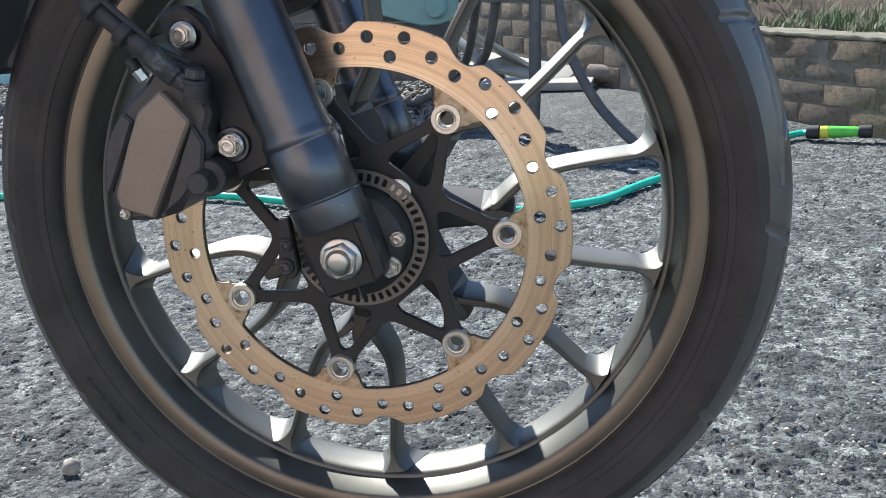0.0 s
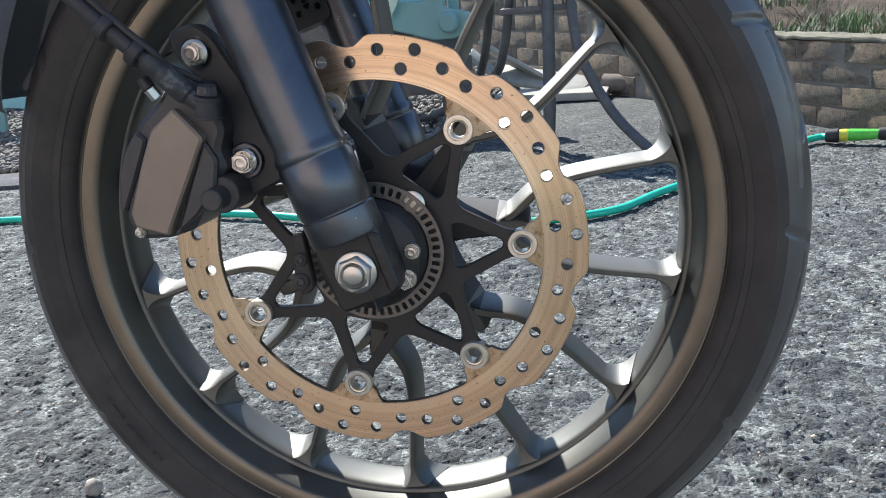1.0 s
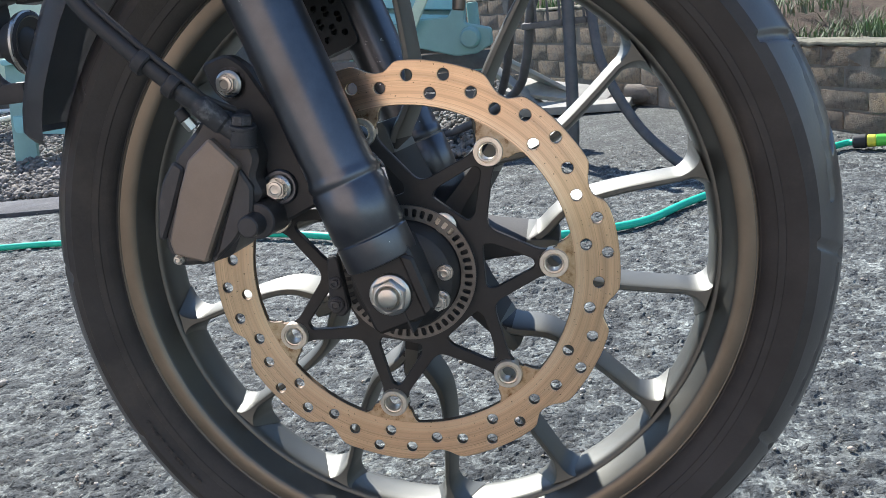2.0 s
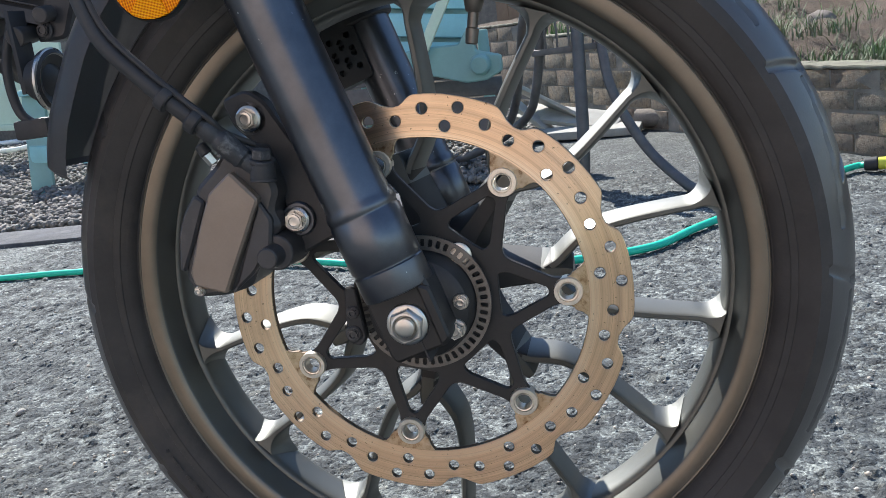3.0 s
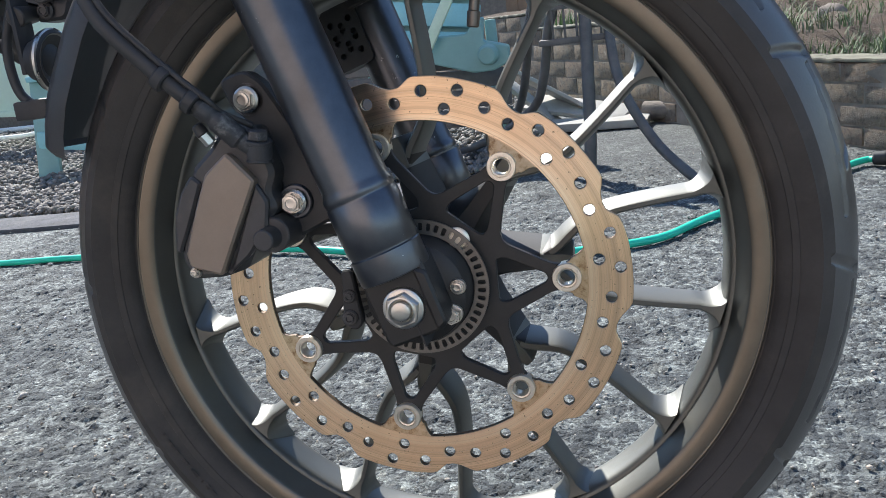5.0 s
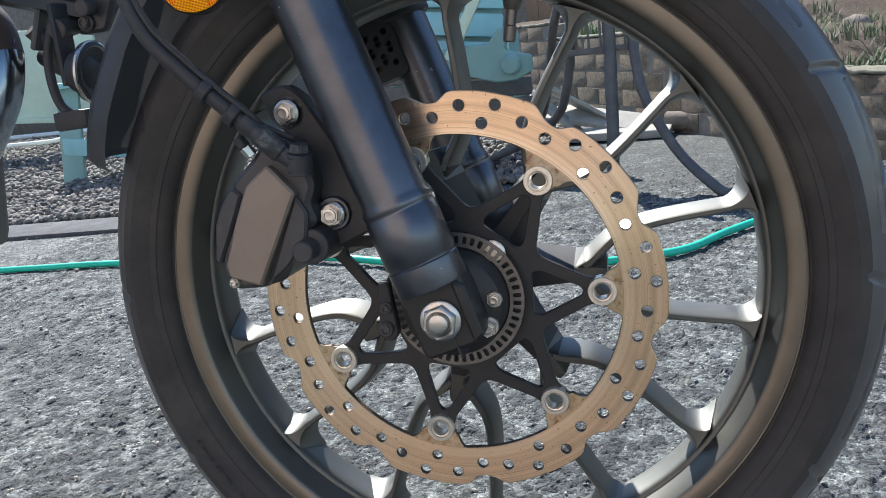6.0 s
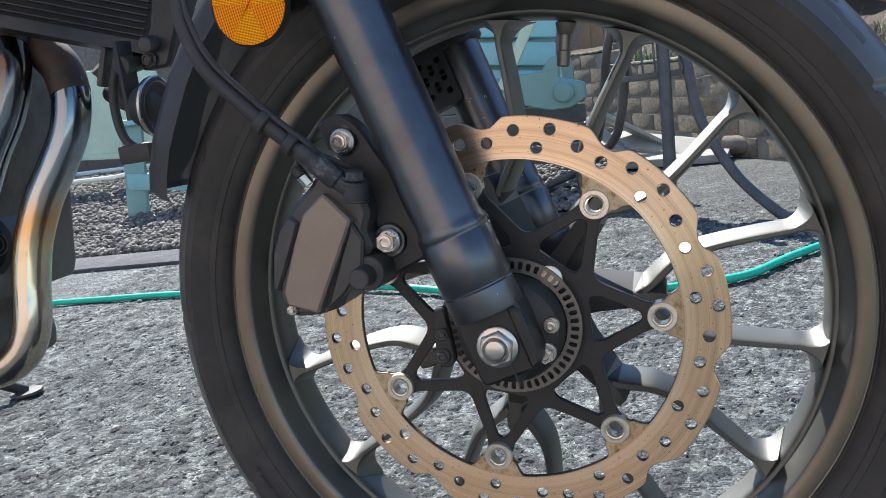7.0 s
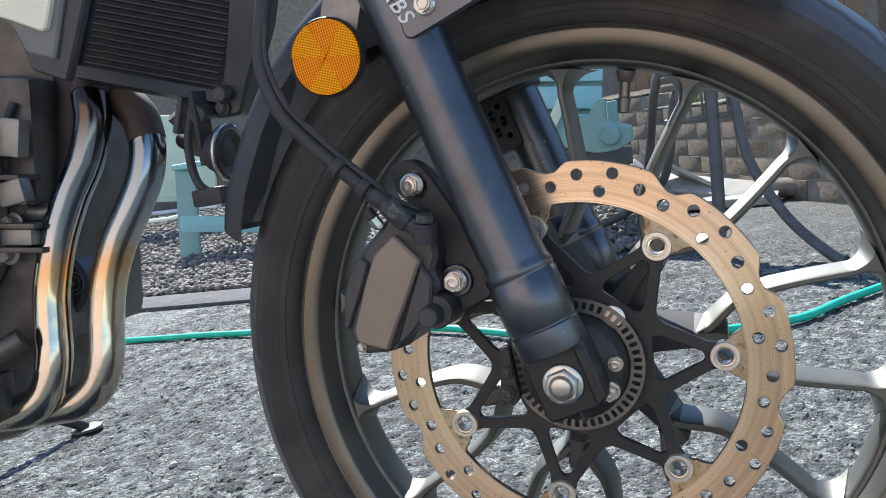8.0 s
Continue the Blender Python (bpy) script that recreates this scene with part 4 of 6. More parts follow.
def build_body():
    """Radiator, header pipes, horn and the lower engine behind the front wheel."""
    # radiator
    a, b, c = Vector((-0.482, 0.098, 0.320)), Vector((-0.352, 0.145, 0.272)), Vector((0.040, 0.03, 0.130))
    bm = bmesh.new()

    def quad_box(bm, o, u, v, w):
        vs = [bm.verts.new(o + u * i + v * j + w * k) for i in (0, 1) for j in (0, 1) for k in (0, 1)]
        for f in ((0, 1, 3, 2), (4, 6, 7, 5), (0, 4, 5, 1), (2, 3, 7, 6), (0, 2, 6, 4), (1, 5, 7, 3)):
            bm.faces.new([vs[i] for i in f])

    u, v = b - a, c
    w = u.cross(v).normalized() * 0.022
    if w.y < 0:
        w = -w
    quad_box(bm, a, u, v, w)
    rad = part("radiator", bm, RAD, moto, "black radiator with horizontal fins")
    for k in range(20):
        bm = bmesh.new()
        quad_box(bm, a + u * 0.04 + v * (0.03 + k * 0.0485) - w.normalized() * 0.004, u * 0.92, v.normalized() * 0.0011, w.normalized() * 0.006)
        part("fin", bm, CAL_DARK, rad)
    bm = bmesh.new()
    for o in (a - u.normalized() * 0.014, b):
        quad_box(bm, o - w.normalized() * 0.006, u.normalized() * 0.014, v, w * 1.5)
    quad_box(bm, a - v.normalized() * 0.012 - w.normalized() * 0.004, u, v.normalized() * 0.012, w * 1.3)
    part("frame", bm, RAD_FRAME, rad)
    # end tank and the lower corner plate beside the core
    tank = [(-0.352, 0.272), (-0.322, 0.372), (-0.276, 0.372), (-0.290, 0.330), (-0.315, 0.2847), (-0.334, 0.2460), (-0.366, 0.2470)]
    bm = plate(bmesh.new(), rounded(tank, 0.006, 3), 0.142, 0.165, 0.003)
    part("end_tank", bm, RAD_FRAME, rad, "dark blue-black end tank of the radiator")
    hexbolt("tank_bolt", (-0.352, 0.1405, 0.2560), 0.0060, rad, "dull bolt", 0.005, material=CAL_DARK)
    # side shroud
    outer = [(-0.458, 0.3966), (-0.3514, 0.3717), (-0.3673, 0.3382), (-0.3976, 0.2817), (-0.4326, 0.2982), (-0.4370, 0.3146), (-0.4476, 0.3459), (-0.4667, 0.3647)]
    bm = plate(bmesh.new(), rounded(outer, 0.004, 2), -0.020, -0.012, 0.002)
    shroud = part("side_shroud", bm, RAD_FRAME, moto, "dark plastic side shroud with a cream inlay")
    inner = [(-0.4541, 0.395), (-0.3703, 0.3754), (-0.3814, 0.35), (-0.4027, 0.3016), (-0.431, 0.3131), (-0.4405, 0.3382), (-0.4653, 0.3541)]
    bm = plate(bmesh.new(), rounded(inner, 0.003, 2), -0.0245, -0.019, 0.002)
    part("face", bm, GREY_PANEL, shroud, "grey-brown shroud face")
    inlay = [(-0.4484, 0.3925), (-0.3797, 0.3765), (-0.3892, 0.3509), (-0.4009, 0.3263), (-0.406, 0.3255), (-0.4372, 0.3416), (-0.4594, 0.3521)]
    bm = plate(bmesh.new(), rounded(inlay, 0.003, 3), -0.0300, -0.0235, 0.0015)
    part("inlay", bm, CREAM, shroud, "cream panel inlay")
    # header pipes
    p1 = [(-0.508, 0.150, 0.335), (-0.501, 0.129, 0.294), (-0.498, 0.122, 0.266), (-0.511, 0.116, 0.228), (-0.535, 0.110, 0.191), (-0.557, 0.104, 0.147), (-0.571, 0.097, 0.098), (-0.573, 0.091, 0.062), (-0.574, 0.085, 0.026), (-0.585, 0.079, -0.007), (-0.609, 0.072, -0.023), (-0.645, 0.066, -0.025), (-0.72, 0.06, -0.025)]
    p2 = [(-0.505, 0.175, 0.330), (-0.486, 0.159, 0.294), (-0.463, 0.153, 0.266), (-0.455, 0.148, 0.239), (-0.460, 0.142, 0.205), (-0.477, 0.136, 0.173), (-0.501, 0.130, 0.137), (-0.518, 0.124, 0.098), (-0.526, 0.118, 0.058), (-0.530, 0.112, 0.019), (-0.542, 0.107, -0.010), (-0.566, 0.101, -0.026), (-0.600, 0.095, -0.029), (-0.70, 0.07, -0.029)]
    part("header_pipe", tube(bmesh.new(), p1, 0.0190, 32, 10), PIPE, moto, "heat-tinted stainless exhaust header pipe")
    part("header_pipe", tube(bmesh.new(), p2, 0.0190, 32, 10), PIPE, moto, "heat-tinted stainless exhaust header pipe")
    for q, d in ((p1, 0), (p2, 1)):
        run = [Vector(q[0]) + Vector((-0.02, 0.03, 0.02)), *q[: 2 + 2 * d]]
        bm = tube(bmesh.new(), run, lambda t: 0.0212 - 0.0014 * t, 28, 8)
        part("pipe_sleeve", bm, RUST, moto, "rusty dark pipe joint")
    part("header_pipe", tube(bmesh.new(), [(-0.56, 0.18, 0.33), (-0.560, 0.165, 0.268), (-0.572, 0.160, 0.215), (-0.592, 0.160, 0.170)], 0.020, 24, 8), RUST, moto, "dark rusty exhaust pipe behind the bright ones")
    # engine block in shade
    bm = bmesh.new()
    box(bm, (0.30, 0.24, 0.30), Matrix.Translation((-0.745, 0.19, 0.20)) @ pose(0, 0, 0, 0, 8, 12), 0.02)
    eng = part("engine", bm, ALLOY_DARK, moto, "dark oily engine block")
    for name, size, at, ry in (("sump", (0.26, 0.26, 0.20), (-0.800, 0.18, 0.03), -4), ("cylinder_head", (0.22, 0.20, 0.16), (-0.690, 0.24, 0.385), 14)):
        bm = bmesh.new()
        box(bm, size, Matrix.Translation(at) @ pose(0, 0, 0, 0, ry, 12), 0.025)
        part(name, bm, ALLOY_DARK, eng)
    for k in range(5):                                   # short ribs along the head
        bm = bmesh.new()
        box(bm, (0.11, 0.05, 0.006), Matrix.Translation((-0.610 - 0.004 * k, 0.085, 0.150 + 0.026 * k)) @ pose(0, 0, 0, 0, 9, 14), 0.002)
        part("rib", bm, ALLOY_DARK, eng)
    for p, q, r, mt in (((-0.556, 0.118, 0.180), (-0.590, 0.108, 0.183), 0.010, ALLOY), ((-0.600, 0.110, 0.240), (-0.640, 0.090, 0.245), 0.020, ALLOY_DARK)):
        part("union", round_bar(bmesh.new(), p, q, r, r, 24, 0.002), mt, eng)
    part("rubber_pipe", tube(bmesh.new(), [(-0.575, 0.10, 0.30), (-0.592, 0.088, 0.262), (-0.600, 0.086, 0.220), (-0.602, 0.086, 0.180), (-0.612, 0.086, 0.140), (-0.64, 0.09, 0.11)], 0.0042, 14, 8), BLACK, eng, "black rubber hose")
    for (x, y, z), (sx, sy, sz), ry in (((-0.570, 0.080, 0.262), (0.034, 0.02, 0.040), 14), ((-0.575, 0.078, 0.205), (0.030, 0.02, 0.026), -6), ((-0.588, 0.080, 0.160), (0.05, 0.02, 0.018), 8)):
        bm = bmesh.new()
        box(bm, (sx, sy, sz), Matrix.Translation((x, y, z)) @ pose(0, 0, 0, 0, ry, 10), 0.004)
        part("cover", bm, ALLOY, eng, "dull alloy cover")
    bm = bmesh.new()
    tube(bm, [(-0.62, 0.06, 0.28), (-0.640, 0.05, 0.20), (-0.632, 0.05, 0.12), (-0.66, 0.05, 0.05)], 0.007, 14, 8)
    part("coolant_hose", bm, BLACK, eng, "black rubber hose")
    for p, r in (((-0.600, 0.080, 0.145), 0.010), ((-0.590, 0.085, 0.175), 0.008), ((-0.612, 0.080, 0.215), 0.009)):
        hexbolt("engine_bolt", p, r, eng, "dull alloy bolt", 0.012, material=ALLOY)
    for pts, r, mt in (([(-0.585, 0.06, 0.30), (-0.600, 0.045, 0.22), (-0.650, 0.03, 0.15), (-0.70, 0.03, 0.10)], 0.010, BLACK), ([(-0.66, 0.03, 0.32), (-0.665, 0.025, 0.22), (-0.63, 0.03, 0.165), (-0.60, 0.05, 0.15)], 0.0055, ALLOY),
                       ([(-0.70, 0.02, 0.04), (-0.63, 0.035, 0.035), (-0.585, 0.06, 0.055)], 0.012, ALLOY_DARK)):
        part("pipework", tube(bmesh.new(), pts, r, 14, 8), mt, eng)
    for (x, y, z), (sx, sy, sz), ry in (((-0.625, 0.06, 0.235), (0.05, 0.03, 0.045), 12), ((-0.66, 0.045, 0.10), (0.06, 0.03, 0.03), -8), ((-0.615, 0.065, 0.165), (0.04, 0.03, 0.022), 5), ((-0.68, 0.035, 0.275), (0.05, 0.03, 0.06), 8), ((-0.655, 0.04, 0.0), (0.09, 0.04, 0.05), 3)):
        bm = bmesh.new()
        box(bm, (sx, sy, sz), Matrix.Translation((x, y, z)) @ pose(0, 0, 0, 0, ry, 12), 0.006)
        part("casting", bm, ALLOY_DARK, eng)
    fc, fd = Vector((-0.628, 0.185, 0.098)), Vector((0.25, -0.97, 0.0)).normalized()
    bm = round_bar(bmesh.new(), fc - fd * 0.05, fc + fd * 0.035, 0.039, 0.039, 40, 0.005)
    filt = part("oil_filter", bm, BLACK, eng, "black oil filter with a pale round print")
    side = Vector((-fd.y, fd.x, 0.0))                    # a round emblem and a worn block of small print
    for r0, r1 in ((0.0122, 0.0134), (0.0080, 0.0090), (0.0, 0.0030)):
        bm = lathe(bmesh.new(), [(max(r0, 0.0002), 0.0), (r1, 0.0), (r1, 0.0006), (max(r0, 0.0002), 0.0006)], 40, True, fc + fd * 0.0353 + side * 0.0225, fd)
        part("print", bm, ALLOY, filt)
    for k in range(6):
        bm = bmesh.new()
        box(bm, (0.016 - 0.002 * (k % 3), 0.0006, 0.0017), Matrix.Translation(fc + fd * 0.0356 - side * 0.0240 + Vector((0, 0, 0.012 - 0.0045 * k))) @ pose(0, 0, 0, 0, 0, math.degrees(math.atan2(side.y, side.x))))
        part("print", bm, ALLOY, filt)
    # horn
    hc, hd = Vector((-0.347, 0.128, 0.210)), Vector((0.985, 0.0, -0.14)).normalized()
    bm = lathe(bmesh.new(), [(0.0001, -0.020), (0.018, -0.018), (0.023, -0.006), (0.0278, -0.004), (0.0282, 0.002), (0.0250, 0.004), (0.0185, 0.001), (0.015, -0.001), (0.009, 0.003), (0.0001, 0.003)], 48, False, hc, hd)
    horn = part("horn", bm, BLACK, moto, "black disc horn with a bright rim")
    bm = lathe(bmesh.new(), [(0.0276, -0.0012), (0.0291, -0.0010), (0.0293, 0.0016), (0.0279, 0.0026)], 48, True, hc, hd)
    part("rim_ring", bm, STEEL, horn, "bright rim")
    bm = lathe(bmesh.new(), [(0.0232, 0.0032), (0.0240, 0.0040), (0.0246, 0.0046), (0.0240, 0.0030)], 48, True, hc, hd)
    part("face_ring", bm, ALLOY, horn)
    bm = bmesh.new()
    box(bm, (0.006, 0.018, 0.075), Matrix.Translation(hc - hd * 0.024 + Vector((0, 0, 0.025))) @ pose(0, 0, 0, 0, 0, -18), 0.001)
    tube(bm, [hc - hd * 0.03 + Vector((0, 0, 0.05)), hc - hd * 0.045 + Vector((0, 0, 0.01)), hc - hd * 0.042 + Vector((0, 0, -0.03)), hc - hd * 0.02 + Vector((0, 0, -0.045))], 0.0045, 12, 8)
    box(bm, (0.035, 0.015, 0.018), Matrix.Translation(hc - hd * 0.030 + Vector((0, 0, -0.045))), 0.003)
    part("horn_bracket", bm, BLACK, horn)
    # brackets and dark pipework under the radiator
    bm = bmesh.new()
    box(bm, (0.006, 0.02, 0.05), Matrix.Translation((-0.400, 0.140, 0.262)) @ pose(0, 0, 0, 0, 20, 10), 0.003)
    round_bar(bm, (-0.372, 0.122, 0.252), (-0.372, 0.150, 0.258), 0.0095, 0.0095, 24)
    round_bar(bm, (-0.345, 0.126, 0.268), (-0.345, 0.150, 0.272), 0.0075, 0.0075, 24)
    tube(bm, [(-0.410, 0.14, 0.26), (-0.400, 0.16, 0.235), (-0.42, 0.19, 0.225), (-0.46, 0.22, 0.24)], 0.010, 14, 8)
    part("bracket", bm, CAL_DARK, rad, "dark bracket under the radiator")
    # side stand
    w2 = BIKE.inverted()
    foot = w2 @ Vector((-1.190, 0.745, 0.0))
    top = w2 @ Vector((-1.36, 0.42, 0.27))
    bm = round_bar(bmesh.new(), foot + Vector((0, 0, 0.008)), top, 0.011, 0.013, 20)
    st = part("side_stand", bm, BLACK, moto, "black steel side stand resting on the concrete")
    bm = lathe(bmesh.new(), [(0.0001, 0.001), (0.030, 0.001), (0.032, 0.004), (0.030, 0.008), (0.0001, 0.010)], 28, False, foot, (0.02, -0.06, 1))
    part("stand_foot", bm, CAL_DARK, st, "worn stand foot")


build_body()

# ---- the ground and what stands on it ----
IRON = plain("dark_iron", (0.120, 0.116, 0.116), 0.55, 0.2, var=0.3, scale=20, grain=300, bumpy=0.3, dirt=(0.260, 0.200, 0.160), dirt_amount=0.35)
TEAL = plain("faded_green_plastic", (0.300, 0.620, 0.660), 0.5, var=0.12, scale=8, grain=200, dirt=(0.400, 0.500, 0.440), dirt_amount=0.35)
# the chair green again, darkened: shade is put into its colour
TEAL_SHADED = plain("green_plastic_shadow_side", (0.240, 0.440, 0.430), 0.5, var=0.12, scale=8, grain=200)
PLANK = plain("bleached_board", (0.380, 0.370, 0.340), 0.8, var=0.25, scale=9, grain=140, bumpy=0.6, dist=0.003, dirt=(0.400, 0.340, 0.260), dirt_amount=0.6)
LOG = plain("grey_bark", (0.22, 0.185, 0.155), 0.9, var=0.3, scale=30, grain=160, bumpy=0.9, dist=0.004)
SOIL = plain("garden_soil", (0.090, 0.064, 0.046), 0.95, var=0.4, scale=18, grain=120, bumpy=1.0, dist=0.01)
FENCE = plain("brown_fence_board", (0.310, 0.205, 0.132), 0.85, var=0.25, scale=6, grain=120, bumpy=0.5, dist=0.003)
STRIP = plain("dark_cement_strip", (0.095, 0.097, 0.108), 0.9, var=0.45, scale=14, grain=130, bumpy=1.0, dist=0.006, dirt=(0.300, 0.290, 0.280), dirt_amount=0.3)
MOSS = plain("mossy_coping", (0.20, 0.19, 0.145), 0.95, var=0.35, scale=16, grain=160, bumpy=0.9, dist=0.005, dirt=(0.240, 0.260, 0.160), dirt_amount=0.6)
PALE_GREEN = plain("pale_green_board", (0.660, 0.820, 0.660), 0.6, var=0.1, scale=5, grain=120)
WHITE_TUBE = plain("white_painted_tube", (0.820, 0.820, 0.820), 0.4, var=0.08, scale=30, grain=300)
NOZZLE_GREEN = plain("bright_green_plastic", (0.140, 0.720, 0.100), 0.4, var=0.1, scale=60, grain=500)
YELLOW = plain("yellow_plastic", (0.820, 0.820, 0.100), 0.4, var=0.1, scale=60, grain=500)


def varied(name, cols, rough=0.9, scale=60.0, bumpy=0.7, island=False):
    """Stones or bricks that differ from one to the next."""
    m, nt, b = nodes_of(name)
    r = nt.nodes.new("ShaderNodeNewGeometry").outputs["Random Per Island"] if island else nt.nodes.new("ShaderNodeObjectInfo").outputs["Random"]
    c = ramp(nt, r, [(i / (len(cols) - 1), k) for i, k in enumerate(cols)])
    co = nt.nodes.new("ShaderNodeTexCoord").outputs["Object"]
    if not island:
        add = nt.nodes.new("ShaderNodeVectorMath")
        add.operation = "ADD"
        loc = nt.nodes.new("ShaderNodeObjectInfo").outputs["Location"]
        nt.links.new(co, add.inputs[0])
        nt.links.new(loc, add.inputs[1])
        co = add.outputs[0]
    n, fine = tex(nt, scale * 0.4, 6, 0.7, co), tex(nt, scale * 4, 4, 0.7, co)
    spot = tex(nt, scale * 0.9, 5, 0.75, co)
    c = mix(nt, ramp(nt, n.outputs[0], [(0.38, (0, 0, 0)), (0.64, (0.85, 0.85, 0.85))]), c, (0.19, 0.175, 0.148))
    c = mix(nt, math_node(nt, "MULTIPLY", fine.outputs[0], 0.5), c, (0.38, 0.34, 0.28), "OVERLAY")
    if not island:                                      # soot in blotches and pale lichen
        c = mix(nt, ramp(nt, spot.outputs[0], [(0.36, (0.75, 0.75, 0.75)), (0.50, (0, 0, 0))]), c, (0.075, 0.066, 0.058))
        c = mix(nt, ramp(nt, spot.outputs[0], [(0.60, (0, 0, 0)), (0.68, (0.7, 0.7, 0.7))]), c, (0.40, 0.37, 0.31))
    nt.links.new(c, b.inputs["Base Color"])
    b.inputs["Roughness"].default_value = rough
    bump(nt, b, math_node(nt, "ADD", n.outputs[0], fine.outputs[0]), bumpy, 0.004)
    return m


BRICKS = varied("weathered_brick", [(0.225, 0.160, 0.110), (0.275, 0.208, 0.150), (0.315, 0.240, 0.155), (0.245, 0.196, 0.154), (0.285, 0.200, 0.138)], 0.92, 60, 1.0)
GRAVEL = varied("mixed_gravel", [(0.095, 0.094, 0.100), (0.210, 0.205, 0.208), (0.320, 0.295, 0.275), (0.150, 0.141, 0.139), (0.470, 0.450, 0.430)], 0.85, 160, 0.4, True)
PEBBLES = varied("loose_pebbles", [(0.200, 0.200, 0.210), (0.520, 0.510, 0.500), (0.680, 0.600, 0.520), (0.400, 0.390, 0.380), (0.820, 0.820, 0.820)], 0.85, 200, 0.4, True)


def lump(bm, c, r, rng, flat=0.65, sub=1):
    """A rounded stone."""
    t = bmesh.new()
    bmesh.ops.create_icosphere(t, subdivisions=sub, radius=1.0)
    s = Vector((rng.uniform(0.7, 1.3), rng.uniform(0.6, 1.0), flat * rng.uniform(0.75, 1.2))) * r
    m = Matrix.Translation(c) @ Euler((rng.uniform(-0.5, 0.5), rng.uniform(-0.5, 0.5), rng.uniform(0, 6.3))).to_matrix().to_4x4() @ Matrix.Diagonal((*s, 1))
    seed = rng.uniform(0, 99)
    idx = {}
    for v in t.verts:
        k = 1 + 0.28 * noise.noise(v.co * 1.3 + Vector((seed, 0, 0)))
        idx[v] = m @ (v.co * k)
    res = [list(f.verts) for f in t.faces]
    verts, faces = list(idx), res
    order = {v: i for i, v in enumerate(verts)}
    data = ([tuple(idx[v]) for v in verts], [[order[v] for v in f] for f in faces])
    t.free()
    return data


def heap(name, spots, material, label, category, rng, flat=0.65, sub=1):
    """Many stones joined into one mesh."""
    shapes = [lump(None, Vector(), 1.0, rng, flat, sub) for _ in range(14)]
    vs, fs = [], []
    for x, y, z, r in spots:
        pv, pf = shapes[rng.randrange(14)]
        a, tilt = rng.uniform(0, 6.283), rng.uniform(-0.5, 0.5)
        m = Matrix.Translation((x, y, z)) @ Euler((tilt, rng.uniform(-0.4, 0.4), a)).to_matrix().to_4x4() @ Matrix.Scale(r, 4)
        o = len(vs)
        vs += [m @ Vector(p) for p in pv]
        fs += [[i + o for i in f] for f in pf]
    me = bpy.data.meshes.new(name)
    me.from_pydata(vs, [], fs)
    me.materials.append(material)
    me.shade_smooth()
    return tagged(new(name, me), label, category, "", "stuff")


def ground_z(x, y):
    return 0.006 * noise.noise((x * 0.9, y * 0.9, 3)) * min(1, max(0, (y - 0.5) / 0.4)) if -5 < x < 5 and y < 6 else 0.0


def smooth_noise(x, y, cell, rng):
    """Value noise on a grid of the given cell, for whole arrays of places."""
    g = rng.random((128, 128))
    u, v = x / cell + 500.0, y / cell + 500.0
    i, j = np.floor(u).astype(int), np.floor(v).astype(int)
    fu, fv = u - i, v - j
    fu, fv = fu * fu * (3 - 2 * fu), fv * fv * (3 - 2 * fv)
    a, b = g[j % 128, i % 128], g[j % 128, (i + 1) % 128]
    c, d = g[(j + 1) % 128, i % 128], g[(j + 1) % 128, (i + 1) % 128]
    return (a * (1 - fu) + b * fu) * (1 - fv) + (c * (1 - fu) + d * fu) * fv


